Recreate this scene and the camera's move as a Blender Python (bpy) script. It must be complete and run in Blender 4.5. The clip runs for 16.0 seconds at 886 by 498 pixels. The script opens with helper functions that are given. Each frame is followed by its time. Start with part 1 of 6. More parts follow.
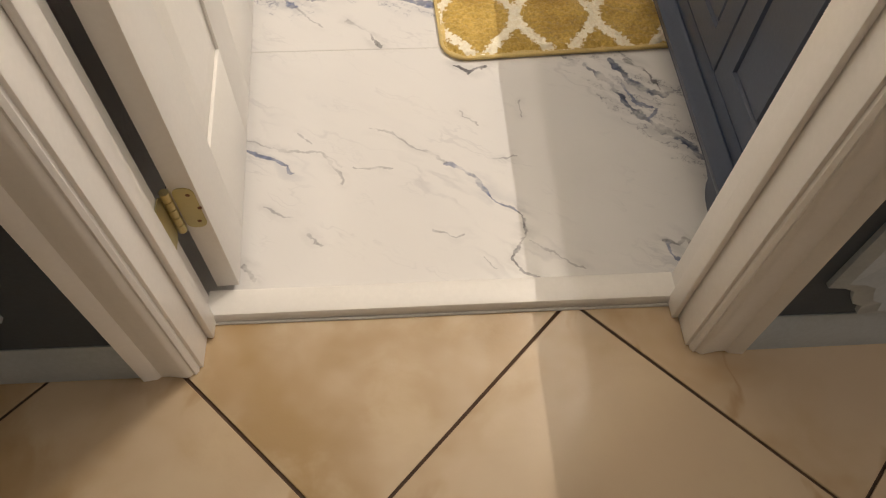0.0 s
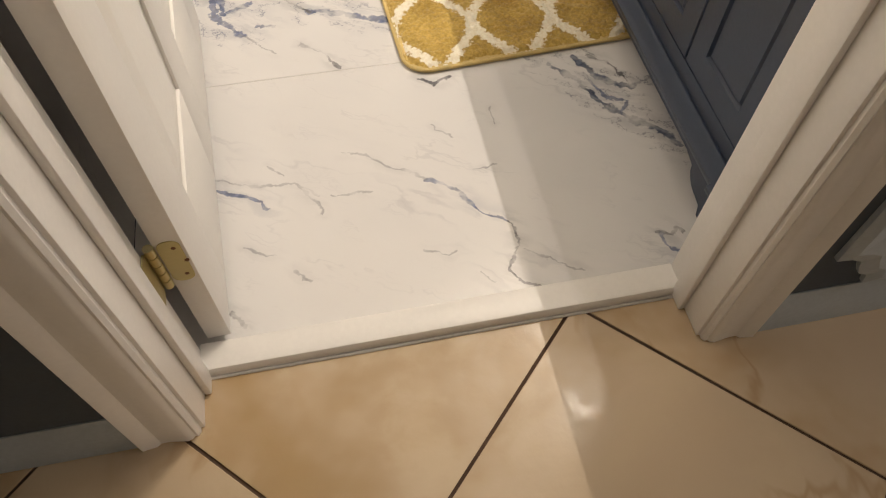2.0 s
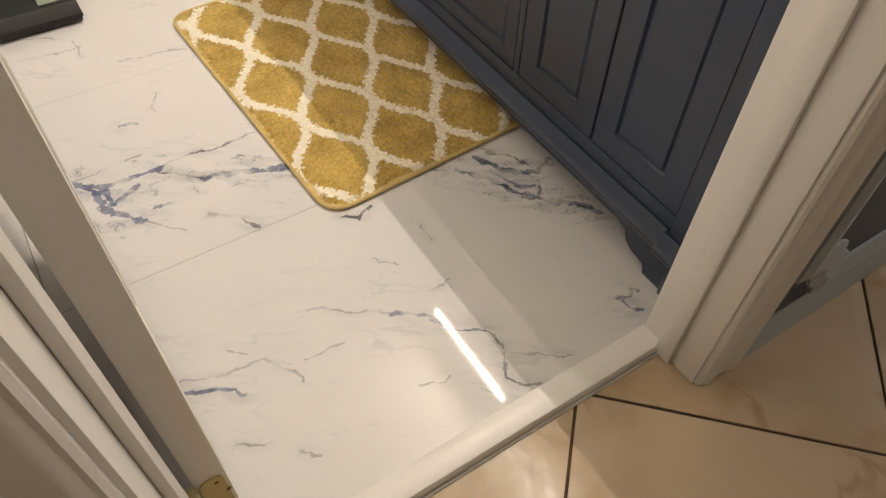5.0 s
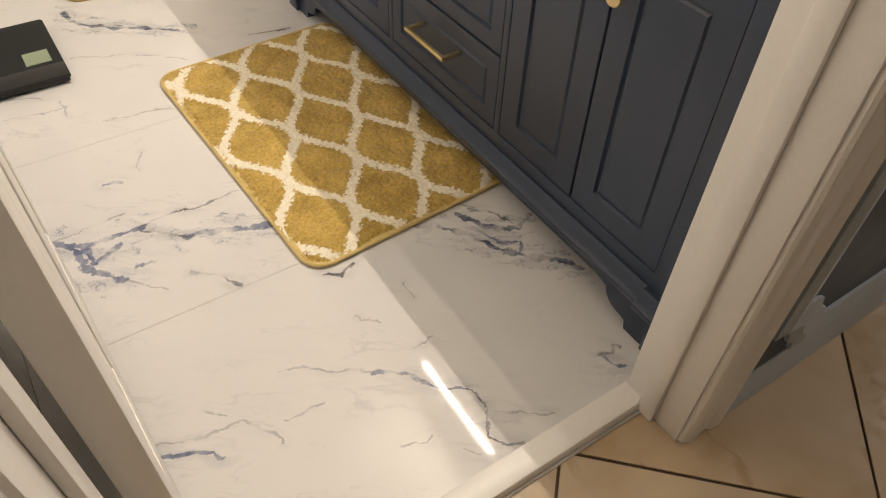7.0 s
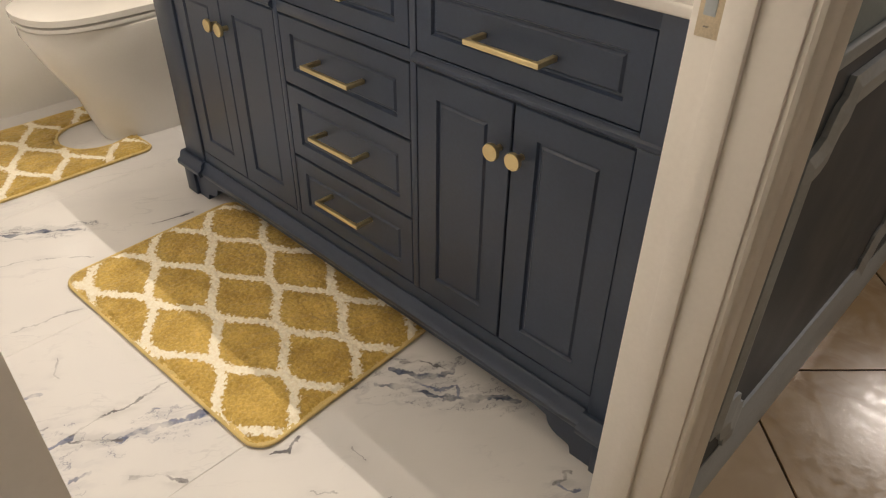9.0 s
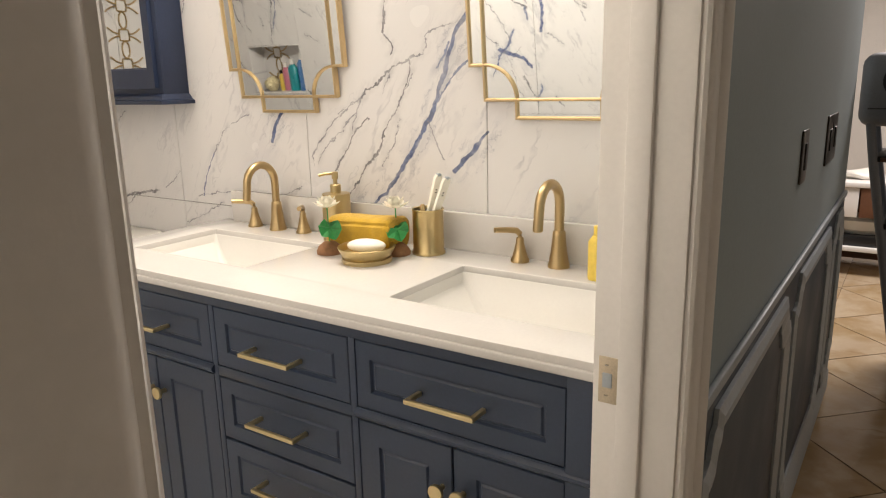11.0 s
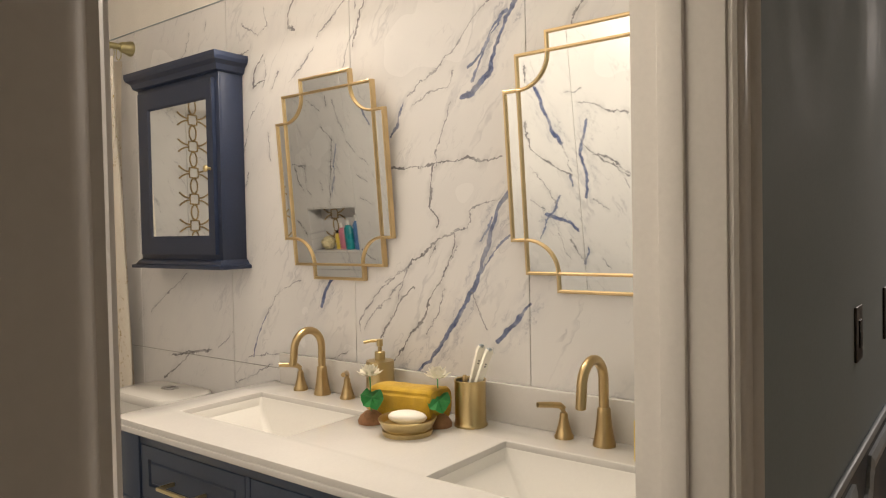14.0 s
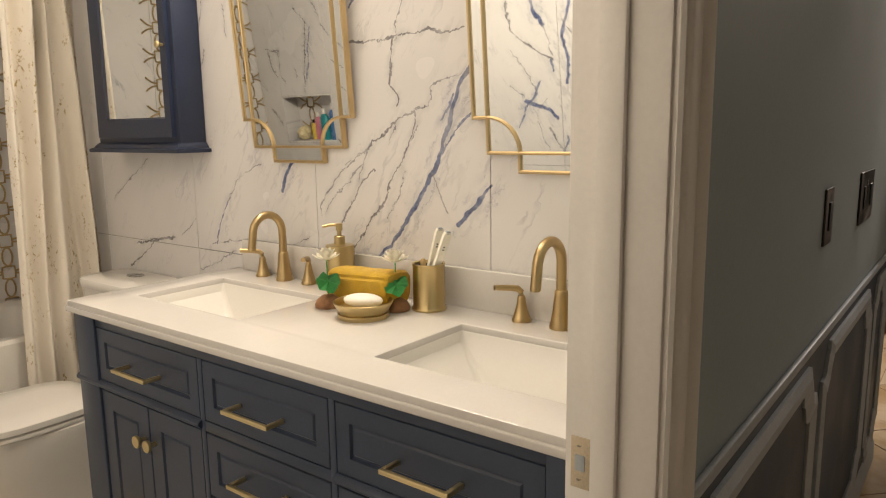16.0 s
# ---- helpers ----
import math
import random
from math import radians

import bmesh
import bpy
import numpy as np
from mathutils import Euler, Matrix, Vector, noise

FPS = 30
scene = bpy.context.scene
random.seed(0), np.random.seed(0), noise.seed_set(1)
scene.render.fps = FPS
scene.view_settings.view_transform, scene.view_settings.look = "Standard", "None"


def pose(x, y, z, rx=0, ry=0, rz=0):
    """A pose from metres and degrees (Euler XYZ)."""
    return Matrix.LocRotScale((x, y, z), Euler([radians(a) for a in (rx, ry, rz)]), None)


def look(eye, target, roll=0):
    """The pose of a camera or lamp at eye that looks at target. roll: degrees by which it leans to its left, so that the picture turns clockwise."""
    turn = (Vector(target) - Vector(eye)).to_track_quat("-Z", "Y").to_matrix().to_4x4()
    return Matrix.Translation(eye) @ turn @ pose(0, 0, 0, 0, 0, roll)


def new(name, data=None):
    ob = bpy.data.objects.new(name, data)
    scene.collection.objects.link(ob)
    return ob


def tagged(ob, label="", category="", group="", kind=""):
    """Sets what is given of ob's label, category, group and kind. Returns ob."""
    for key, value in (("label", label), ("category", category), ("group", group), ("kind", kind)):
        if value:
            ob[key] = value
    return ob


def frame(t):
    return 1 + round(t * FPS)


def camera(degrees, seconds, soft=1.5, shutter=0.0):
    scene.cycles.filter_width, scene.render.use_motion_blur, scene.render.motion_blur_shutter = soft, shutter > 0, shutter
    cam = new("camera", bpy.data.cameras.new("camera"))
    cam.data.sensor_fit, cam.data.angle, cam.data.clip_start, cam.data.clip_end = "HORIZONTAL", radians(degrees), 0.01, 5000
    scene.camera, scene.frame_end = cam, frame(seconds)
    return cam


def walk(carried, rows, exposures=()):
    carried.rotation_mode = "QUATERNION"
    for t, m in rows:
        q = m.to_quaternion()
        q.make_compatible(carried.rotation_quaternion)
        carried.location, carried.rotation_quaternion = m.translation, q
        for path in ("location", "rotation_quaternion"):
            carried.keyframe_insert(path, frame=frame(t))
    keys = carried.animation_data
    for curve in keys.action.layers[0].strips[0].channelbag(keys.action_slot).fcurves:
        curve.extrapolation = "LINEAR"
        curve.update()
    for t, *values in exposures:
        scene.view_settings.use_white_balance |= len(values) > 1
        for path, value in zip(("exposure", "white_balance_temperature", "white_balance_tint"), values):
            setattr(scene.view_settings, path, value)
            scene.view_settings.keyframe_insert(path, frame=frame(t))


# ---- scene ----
cam = camera(63.9, 16.0, 1.15)
PATH = [
    (0, (0.327, -0.524, 1.039), (0.419, 0.532, -0.657), 2.0),
    (0.5, (0.291, -0.5, 1.031), (0.401, 0.553, -0.665), 1.3),
    (1, (0.311, -0.492, 1.027), (0.448, 0.568, -0.664), 1.4),
    (1.5, (0.263, -0.492, 1.023), (0.462, 0.564, -0.664), 2.6),
    (2, (0.256, -0.477, 1.013), (0.495, 0.579, -0.668), 1.5),
    (2.5, (0.219, -0.408, 0.993), (0.526, 0.622, -0.694), 0.5),
    (3, (0.149, -0.352, 1.003), (0.574, 0.61, -0.698), 0.6),
    (3.5, (0.114, -0.322, 1.014), (0.63, 0.534, -0.718), 1.1),
    (4, (0.076, -0.32, 1.032), (0.729, 0.587, -0.626), 3.6),
    (4.5, (0.069, -0.328, 1.052), (0.765, 0.665, -0.538), 3.1),
    (7, (0.086, -0.329, 1.079), (0.879, 0.789, -0.378), 2.6),
    (7.5, (0.093, -0.317, 1.089), (0.925, 0.815, -0.335), 2.4),
    (8, (0.097, -0.301, 1.1), (0.993, 0.843, -0.274), 1.8),
    (8.2, (0.089, -0.294, 1.106), (1.022, 0.851, -0.242), 1.5),
    (10.3, (-0.136, -0.323, 1.282), (1.417, 0.717, 0.571), -0.9),
    (10.5, (-0.147, -0.316, 1.3), (1.437, 0.724, 0.66), -1.1),
    (11, (-0.146, -0.308, 1.349), (1.471, 0.775, 0.887), -1.3),
    (11.5, (-0.133, -0.316, 1.391), (1.478, 0.832, 1.098), -1.5),
    (12, (-0.131, -0.333, 1.41), (1.465, 0.863, 1.26), -1.5),
    (12.5, (-0.139, -0.339, 1.419), (1.449, 0.875, 1.356), -1.4),
    (13, (-0.144, -0.343, 1.422), (1.438, 0.881, 1.395), -1.2),
    (13.5, (-0.142, -0.344, 1.416), (1.433, 0.888, 1.395), -0.9),
    (14, (-0.134, -0.334, 1.408), (1.445, 0.894, 1.359), -1.1),
    (14.5, (-0.121, -0.326, 1.406), (1.502, 0.839, 1.328), -1.2),
    (15, (-0.087, -0.314, 1.393), (1.566, 0.806, 1.286), -1.5),
    (15.5, (-0.062, -0.346, 1.39), (1.56, 0.81, 1.208), -1.3),
    (16, (-0.025, -0.362, 1.355), (1.539, 0.84, 1.025), -0.8),
]
EXPOSURES = [(0, 0.22, 6500, 10), (2.5, 0.16, 6500, 10), (4.5, 0.03, 6550, 10), (8.2, 0.12, 6650, 10), (10.3, 0.10, 6350, 10), (11.0, 0.05, 6250, 10), (12.0, -0.30, 6100, 10), (13.0, -0.44, 6430, 10), (14.5, -0.44, 6640, 10), (16.0, -0.28, 6850, 10)]
walk(cam, [(t, look(e, g, r)) for t, e, g, r in PATH], EXPOSURES)

# ---- light ----
world = bpy.data.worlds.new("dim_interior")
scene.world = world
world.use_nodes = True
world.node_tree.nodes["Background"].inputs[0].default_value = (0.55, 0.65, 0.8, 1)
world.node_tree.nodes["Background"].inputs[1].default_value = 0.02

# main measures of the place, in metres
DOOR_W = 0.76            # clear opening, left jamb face at x = 0
HALL_Y, BATH_Y = -0.075, 0.035   # faces of the door wall
EAST, WEST, NORTH = 1.416, -0.11, 3.28
CEIL = 2.55
TILE_TOP = 2.25


def lamp(name, x, y, z, sx, sy, power, color, rot):
    data = bpy.data.lights.new(name, "AREA")
    data.shape, data.size, data.size_y, data.energy, data.color = "RECTANGLE", sx, sy, power, color
    ob = new(name, data)
    ob.matrix_world = pose(x, y, z, *rot)
    return ob


WARM = (1.0, 0.885, 0.75)
# the two vanity bars shine out into the room; the far room's lamp also lights the hall
BAR_A, BAR_B = (1.340, 1.25, 2.29), (1.25, 0.38, 2.37)   # the second bar is dimmer and stands further out
lamp("vanity_light_a", *BAR_A, 0.007, 0.64, 36, WARM, (0, 72, 0))
lamp("vanity_light_b", *BAR_B, 0.007, 0.64, 9.5, WARM, (0, 70, 0))
lamp("far_room_light", 4.6, -0.5, 2.48, 0.9, 0.9, 62, (1.0, 0.89, 0.82), (0, 0, 0))


# ---- materials ----
def material(name):
    m = bpy.data.materials.new(name)
    m.use_nodes = True
    return m, m.node_tree, m.node_tree.nodes["Principled BSDF"]


def N(nt, kind, **inputs):
    n = nt.nodes.new(kind)
    for k, v in inputs.items():
        n.inputs[k].default_value = v
    return n


def math_node(nt, op, a, b=None, clamp=False):
    n = nt.nodes.new("ShaderNodeMath")
    n.operation, n.use_clamp = op, clamp
    for i, v in enumerate((a, b)):
        if v is None:
            continue
        if isinstance(v, (int, float)):
            n.inputs[i].default_value = v
        else:
            nt.links.new(v, n.inputs[i])
    return n.outputs[0]


def vmath(nt, op, a, b=None, scale=None):
    n = nt.nodes.new("ShaderNodeVectorMath")
    n.operation = op
    for i, v in enumerate((a, b)):
        if v is None:
            continue
        if isinstance(v, tuple):
            n.inputs[i].default_value = v
        else:
            nt.links.new(v, n.inputs[i])
    if scale is not None:
        if isinstance(scale, (int, float)):
            n.inputs["Scale"].default_value = scale
        else:
            nt.links.new(scale, n.inputs["Scale"])
    return n.outputs["Value"] if op in ("DOT_PRODUCT", "LENGTH") else n.outputs["Vector"]


def noise_node(nt, vec, scale, detail=4.0, rough=0.55, color=False):
    n = N(nt, "ShaderNodeTexNoise", Scale=scale, Detail=detail, Roughness=rough)
    nt.links.new(vec, n.inputs["Vector"])
    return n.outputs["Color" if color else "Fac"]


def ramp(nt, fac, a, b, lo=0.0, hi=1.0, smooth=True):
    n = N(nt, "ShaderNodeMapRange")
    n.interpolation_type = "SMOOTHSTEP" if smooth else "LINEAR"
    n.inputs["From Min"].default_value, n.inputs["From Max"].default_value = a, b
    n.inputs["To Min"].default_value, n.inputs["To Max"].default_value = lo, hi
    nt.links.new(fac, n.inputs["Value"])
    return n.outputs["Result"]


def mix(nt, fac, a, b):
    n = nt.nodes.new("ShaderNodeMix")
    n.data_type = "RGBA"
    for socket, v in ((n.inputs[0], fac), (n.inputs[6], a), (n.inputs[7], b)):
        if isinstance(v, tuple):
            socket.default_value = (*v, 1) if len(v) == 3 else v
        elif isinstance(v, (int, float)):
            socket.default_value = v
        else:
            nt.links.new(v, socket)
    return n.outputs[2]


def position(nt):
    return nt.nodes.new("ShaderNodeNewGeometry").outputs["Position"]


def bump(nt, bsdf, height, strength, distance):
    n = N(nt, "ShaderNodeBump", Strength=strength, Distance=distance)
    nt.links.new(height, n.inputs["Height"])
    nt.links.new(n.outputs[0], bsdf.inputs["Normal"])


def paint(name, color, rough=0.4, wear=0.08, bumps=0.25, scale=9.0, metal=0.0):
    """Painted or plain surface: soft stains at two scales, brush or grain relief."""
    m, nt, b = material(name)
    p = position(nt)
    big = noise_node(nt, p, scale * 0.35, 3)
    small = noise_node(nt, p, scale * 14, 3)
    f = math_node(nt, "ADD", math_node(nt, "MULTIPLY", big, 0.7), math_node(nt, "MULTIPLY", small, 0.3))
    dark = tuple(c * (1 - wear * 1.6) for c in color)
    light = tuple(min(1, c * (1 + wear)) for c in color)
    nt.links.new(mix(nt, ramp(nt, f, 0.3, 0.7), dark, light), b.inputs["Base Color"])
    nt.links.new(ramp(nt, big, 0.3, 0.7, rough * 0.85, rough * 1.2), b.inputs["Roughness"])
    b.inputs["Metallic"].default_value = metal
    bump(nt, b, small, bumps, 0.0006)
    return m


def stroke_distance(nt, p, strokes):
    """How far p lies from the nearest of the strokes, in the plane; each leans on the one before, which keeps the shader small."""
    nearest = None
    for kind, ax, ay, bx, by in strokes:
        q = p
        if nearest is not None:
            n = nt.nodes.new("ShaderNodeVectorMath")
            n.operation = "MULTIPLY_ADD"
            nt.links.new(nearest, n.inputs[0])
            n.inputs[1].default_value = (1e-7, 1e-7, 0.0)
            nt.links.new(p, n.inputs[2])
            q = n.outputs["Vector"]
        d = (bx - ax, by - ay, 0.0)
        pa = vmath(nt, "SUBTRACT", q, (ax, ay, 0.0))
        along = math_node(nt, "MULTIPLY", vmath(nt, "DOT_PRODUCT", pa, d), 1 / max(1e-6, d[0] ** 2 + d[1] ** 2), clamp=True)
        gap = vmath(nt, "LENGTH", vmath(nt, "SUBTRACT", pa, vmath(nt, "SCALE", d, scale=along)))
        nearest = gap if nearest is None else math_node(nt, "MINIMUM", nearest, gap)
    return nearest


def marble(name, axes, veins, rough, extra_scale, lie, wisps=0.5, solid=0.45, thick=1.0, sway=1.0, tile=None):
    """White polished porcelain with blue and grey veins; axes picks the plane; veins: kind and points; tile: the stretch to draw."""
    strokes = [(v[0], *p, *q) for v in veins for p, q in zip(v[1:], v[2:])]
    if tile:
        a0, a1, b0, b1 = tile[0] - 0.05, tile[1] + 0.05, tile[2] - 0.05, tile[3] + 0.05
        strokes = [v for v in strokes if max(v[1], v[3]) > a0 and min(v[1], v[3]) < a1 and max(v[2], v[4]) > b0 and min(v[2], v[4]) < b1]
    m, nt, b = material(name)
    sep = nt.nodes.new("ShaderNodeSeparateXYZ")
    nt.links.new(position(nt), sep.inputs[0])
    com = nt.nodes.new("ShaderNodeCombineXYZ")
    nt.links.new(sep.outputs[axes[0]], com.inputs[0])
    nt.links.new(sep.outputs[axes[1]], com.inputs[1])
    p0 = com.outputs[0]
    half = (0.5, 0.5, 0.5)
    warped = p0
    for scale, amount in ((4.0, 0.045), (12.0, 0.032), (36.0, 0.020), (110.0, 0.0065)):
        shift = vmath(nt, "SUBTRACT", noise_node(nt, p0, scale, 2, color=True), half)
        shift = vmath(nt, "MULTIPLY", shift, (1.0, 1.0, 0.0))
        warped = vmath(nt, "ADD", warped, vmath(nt, "SCALE", shift, scale=amount * sway))
    breaks = ramp(nt, noise_node(nt, p0, 17, 4), 0.36, 0.54, 0.25 if solid < 0.8 else 0.72, 1.0)
    swell = ramp(nt, noise_node(nt, p0, 26 if solid < 0.8 else 15, 4, 0.7), 0.33, 0.68, 0.28, 1.75)
    steady = ramp(nt, noise_node(nt, p0, 7, 2), 0.3, 0.7, 0.7, 1.3)
    # grey threads are broken up more finely than the blue strokes
    jag = vmath(nt, "MULTIPLY", vmath(nt, "SUBTRACT", noise_node(nt, p0, 62, 3, 0.7, color=True), half), (1.0, 1.0, 0.0))
    ragged = vmath(nt, "ADD", warped, vmath(nt, "SCALE", jag, scale=(0.013 if solid < 0.8 else 0.026) * sway))
    # coordinates along and across the lie of the stone
    c, s = math.cos(radians(lie)), math.sin(radians(lie))
    along = vmath(nt, "DOT_PRODUCT", warped, (c, s, 0.0))
    across = vmath(nt, "DOT_PRODUCT", warped, (-s, c, 0.0))
    grain = nt.nodes.new("ShaderNodeCombineXYZ")
    nt.links.new(math_node(nt, "MULTIPLY", along, 0.28), grain.inputs[0])
    nt.links.new(across, grain.inputs[1])
    g = grain.outputs[0]
    feather = ramp(nt, noise_node(nt, g, 30, 4, 0.6), 0.42, 0.62)
    kinds = {"B": ((0.085, 0.115, 0.24), 0.0125, 1.0), "b": ((0.14, 0.17, 0.29), 0.007, 0.95),
             "D": ((0.08, 0.10, 0.16), 0.012, 1.0), "G": ((0.15, 0.145, 0.16), 0.0052, 0.95), "g": ((0.20, 0.20, 0.23), 0.0036, 0.85)}
    tone = ramp(nt, noise_node(nt, warped, 48, 3, 0.65), 0.38, 0.66)
    big = noise_node(nt, p0, 1.6, 3)
    col = mix(nt, ramp(nt, big, 0.35, 0.7), (0.77, 0.755, 0.745), (0.70, 0.69, 0.69))
    # wandering thin veins all over, thinned out by a slow mask
    veil = math_node(nt, "MULTIPLY", ramp(nt, noise_node(nt, g, 7.5, 4, 0.6), 0.50, 0.72), ramp(nt, noise_node(nt, p0, 2.3, 2), 0.42, 0.62, 0, 0.2 + 0.6 * wisps))
    col = mix(nt, veil, col, (0.58, 0.57, 0.60))
    for scale, width, amount in ((2.3, 0.010, 0.60), (4.6, 0.008, 0.50), (8.0, 0.009, 0.32)):
        stretched = g
        ridge = math_node(nt, "ABSOLUTE", math_node(nt, "SUBTRACT", noise_node(nt, stretched, scale, 5, 0.62), 0.5))
        line = ramp(nt, ridge, width, 0.0)
        gate = ramp(nt, noise_node(nt, p0, extra_scale + scale * 0.7, 2), 0.47, 0.62)
        f = math_node(nt, "MULTIPLY", math_node(nt, "MULTIPLY", line, gate), math_node(nt, "MULTIPLY", breaks, amount * wisps * 2))
        col = mix(nt, f, col, (0.27, 0.27, 0.32))
    for kind in kinds:
        color, width, amount = kinds[kind]
        width *= thick
        amount *= 0.68 if kind == "g" and solid < 0.8 else 1.0
        d = stroke_distance(nt, ragged if kind in "Gg" else warped, [v for v in strokes if v[0] == kind])
        if d is None:
            continue
        haze = math_node(nt, "MULTIPLY", ramp(nt, d, width * 5.5, 0.0), math_node(nt, "MULTIPLY", feather, 0.30 * amount))
        col = mix(nt, haze, col, tuple(0.55 * c + 0.25 for c in color))
        if kind in "BD":
            side = math_node(nt, "ABSOLUTE", math_node(nt, "SUBTRACT", math_node(nt, "DIVIDE", d, swell), width * 2.1))
            strand = math_node(nt, "MULTIPLY", ramp(nt, side, width * 0.32, width * 0.12), math_node(nt, "MULTIPLY", feather, (0.6 if solid < 0.8 else 0.3) * amount))
            col = mix(nt, strand, col, tuple(0.8 * c + 0.06 for c in color))
        core = ramp(nt, math_node(nt, "DIVIDE", d, steady if kind in "BD" and solid >= 0.8 else swell), width * 0.62, width * 0.36)
        col = mix(nt, math_node(nt, "MULTIPLY", core, math_node(nt, "MULTIPLY", math_node(nt, "MULTIPLY", breaks, ramp(nt, feather, 0, 1, solid, 1.0)), amount)), col, mix(nt, tone, tuple(0.8 * c for c in color), tuple(1.25 * c + 0.05 for c in color)))
    nt.links.new(col, b.inputs["Base Color"])
    nt.links.new(ramp(nt, big, 0.3, 0.7, rough * 0.8, rough * 1.3), b.inputs["Roughness"])
    bump(nt, b, noise_node(nt, p0, 6, 2), 0.05, 0.0008)
    return m


# veins as lines of the wall's (y, z) or the floor's (x, y), in metres; kinds: B, b, D blue and dark strokes, G, g grey threads
WALL_VEINS_A = [("B", (0.985, 0.998), (0.929, 1.04), (0.866, 1.12), (0.804, 1.21), (0.753, 1.28), (0.719, 1.36), (0.686, 1.46), (0.658, 1.51)),
                ("b", (0.753, 1.28), (0.72, 1.32), (0.688, 1.36), (0.649, 1.4)), ("B", (0.698, 1.12), (0.655, 1.16), (0.598, 1.22)),
                ("b", (0.743, 1.38), (0.714, 1.41), (0.706, 1.44)),
                ("G", (1.06, 1.59), (0.978, 1.59), (0.905, 1.59), (0.845, 1.59), (0.777, 1.6), (0.753, 1.59), (0.682, 1.6)),
                ("G", (0.901, 1.59), (0.907, 1.54), (0.913, 1.48), (0.888, 1.44), (0.897, 1.42)),
                ("G", (0.832, 1.41), (0.884, 1.39), (0.939, 1.35), (0.99, 1.33), (1, 1.31)), ("g", (1, 1.31), (1.09, 1.26)),
                ("g", (0.99, 1.33), (1.03, 1.26), (1.1, 1.2), (1.18, 1.12)), ("g", (1.03, 1.3), (1.12, 1.22), (1.2, 1.14), (1.2, 1.11))]
WALL_VEINS_B = [("G", (0.983, 1.25), (1.04, 1.2), (1.08, 1.14), (1.12, 1.08)), ("g", (1.02, 1.27), (1.04, 1.21)),
                ("G", (0.832, 1.41), (0.825, 1.38), (0.852, 1.32), (0.888, 1.26), (0.915, 1.23), (0.944, 1.17), (0.991, 1.12), (1.07, 1.02)),
                ("g", (0.816, 1.37), (0.843, 1.33), (0.87, 1.29)), ("g", (0.871, 1.25), (0.89, 1.19), (0.94, 1.12)), ("g", (0.898, 1.37), (0.926, 1.32)),
                ("g", (0.832, 1.41), (0.782, 1.42), (0.773, 1.44), (0.781, 1.46), (0.748, 1.48), (0.662, 1.5)), ("g", (0.778, 1.24), (0.755, 1.19), (0.736, 1.15)),
                ("B", (0.587, 2.02), (0.622, 1.99), (0.653, 1.95), (0.686, 1.89), (0.711, 1.83), (0.761, 1.78), (0.795, 1.77)),
                ("b", (0.649, 1.97), (0.692, 1.94), (0.734, 1.88), (0.776, 1.85))]
WALL_VEINS_C = [("b", (0.653, 1.97), (0.701, 1.92), (0.726, 1.88), (0.752, 1.84), (0.761, 1.81)),
                ("g", (0.691, 2.01), (0.732, 1.99), (0.774, 1.96), (0.817, 1.91), (0.88, 1.86), (0.945, 1.83), (0.988, 1.79)),
                ("g", (0.828, 1.84), (0.846, 1.8), (0.909, 1.8), (0.975, 1.76)), ("b", (1.01, 1.77), (1.02, 1.73), (1.05, 1.68)),
                ("g", (0.834, 1.76), (0.867, 1.67), (0.886, 1.63), (0.892, 1.58)), ("G", (1.14, 2.15), (1.16, 2.09), (1.19, 2.02), (1.2, 1.97)),
                ("g", (1.19, 2.16), (1.19, 2.09)), ("g", (1.2, 2.02), (1.25, 1.92)), ("g", (1.21, 2.14), (1.29, 2.08), (1.36, 2.03)),
                ("g", (1.38, 2), (1.44, 1.94), (1.5, 1.91)), ("G", (1.44, 2.19), (1.49, 2.14), (1.5, 2.08), (1.47, 2.07)),
                ("G", (1.64, 2.02), (1.68, 1.97), (1.69, 1.92), (1.63, 1.93))]
WALL_VEINS_D = [("g", (1.63, 2), (1.62, 1.95), (1.64, 1.91)), ("g", (1.66, 1.86), (1.71, 1.81), (1.75, 1.7)), ("g", (1.73, 1.62), (1.76, 1.55)),
                ("g", (1.55, 1.95), (1.59, 1.89)), ("g", (1.61, 1.75), (1.6, 1.66)), ("g", (1.74, 2.15), (1.66, 2.09), (1.61, 2.11), (1.62, 2.18)),
                ("G", (1.77, 2.04), (1.71, 2.05)), ("g", (2.06, 2.17), (2.1, 2.11), (2.15, 2.07)), ("g", (1.96, 2.17), (1.95, 2.2)),
                ("g", (2.12, 1.27), (2.22, 1.21), (2.39, 1.1)), ("b", (1.65, 1.13), (1.7, 1.05), (1.72, 0.976)), ("g", (1.47, 1.26), (1.58, 1.21), (1.65, 1.13)),
                ("B", (1.32, 1.27), (1.37, 1.18)), ("G", (2.3, 0.841), (2.13, 0.948), (1.97, 0.984), (2.25, 0.936)), ("g", (1.75, 0.974), (1.56, 1)),
                ("g", (1.83, 0.873), (1.62, 0.957)), ("g", (1.93, 0.998), (1.84, 1.06))]
WALL_VEINS_E = [("G", (1.34, 1), (1.25, 1.04)), ("G", (0.468, 1.89), (0.444, 1.94), (0.414, 1.98))]
WALL_VEINS = WALL_VEINS_A + WALL_VEINS_B + WALL_VEINS_C + WALL_VEINS_D + WALL_VEINS_E
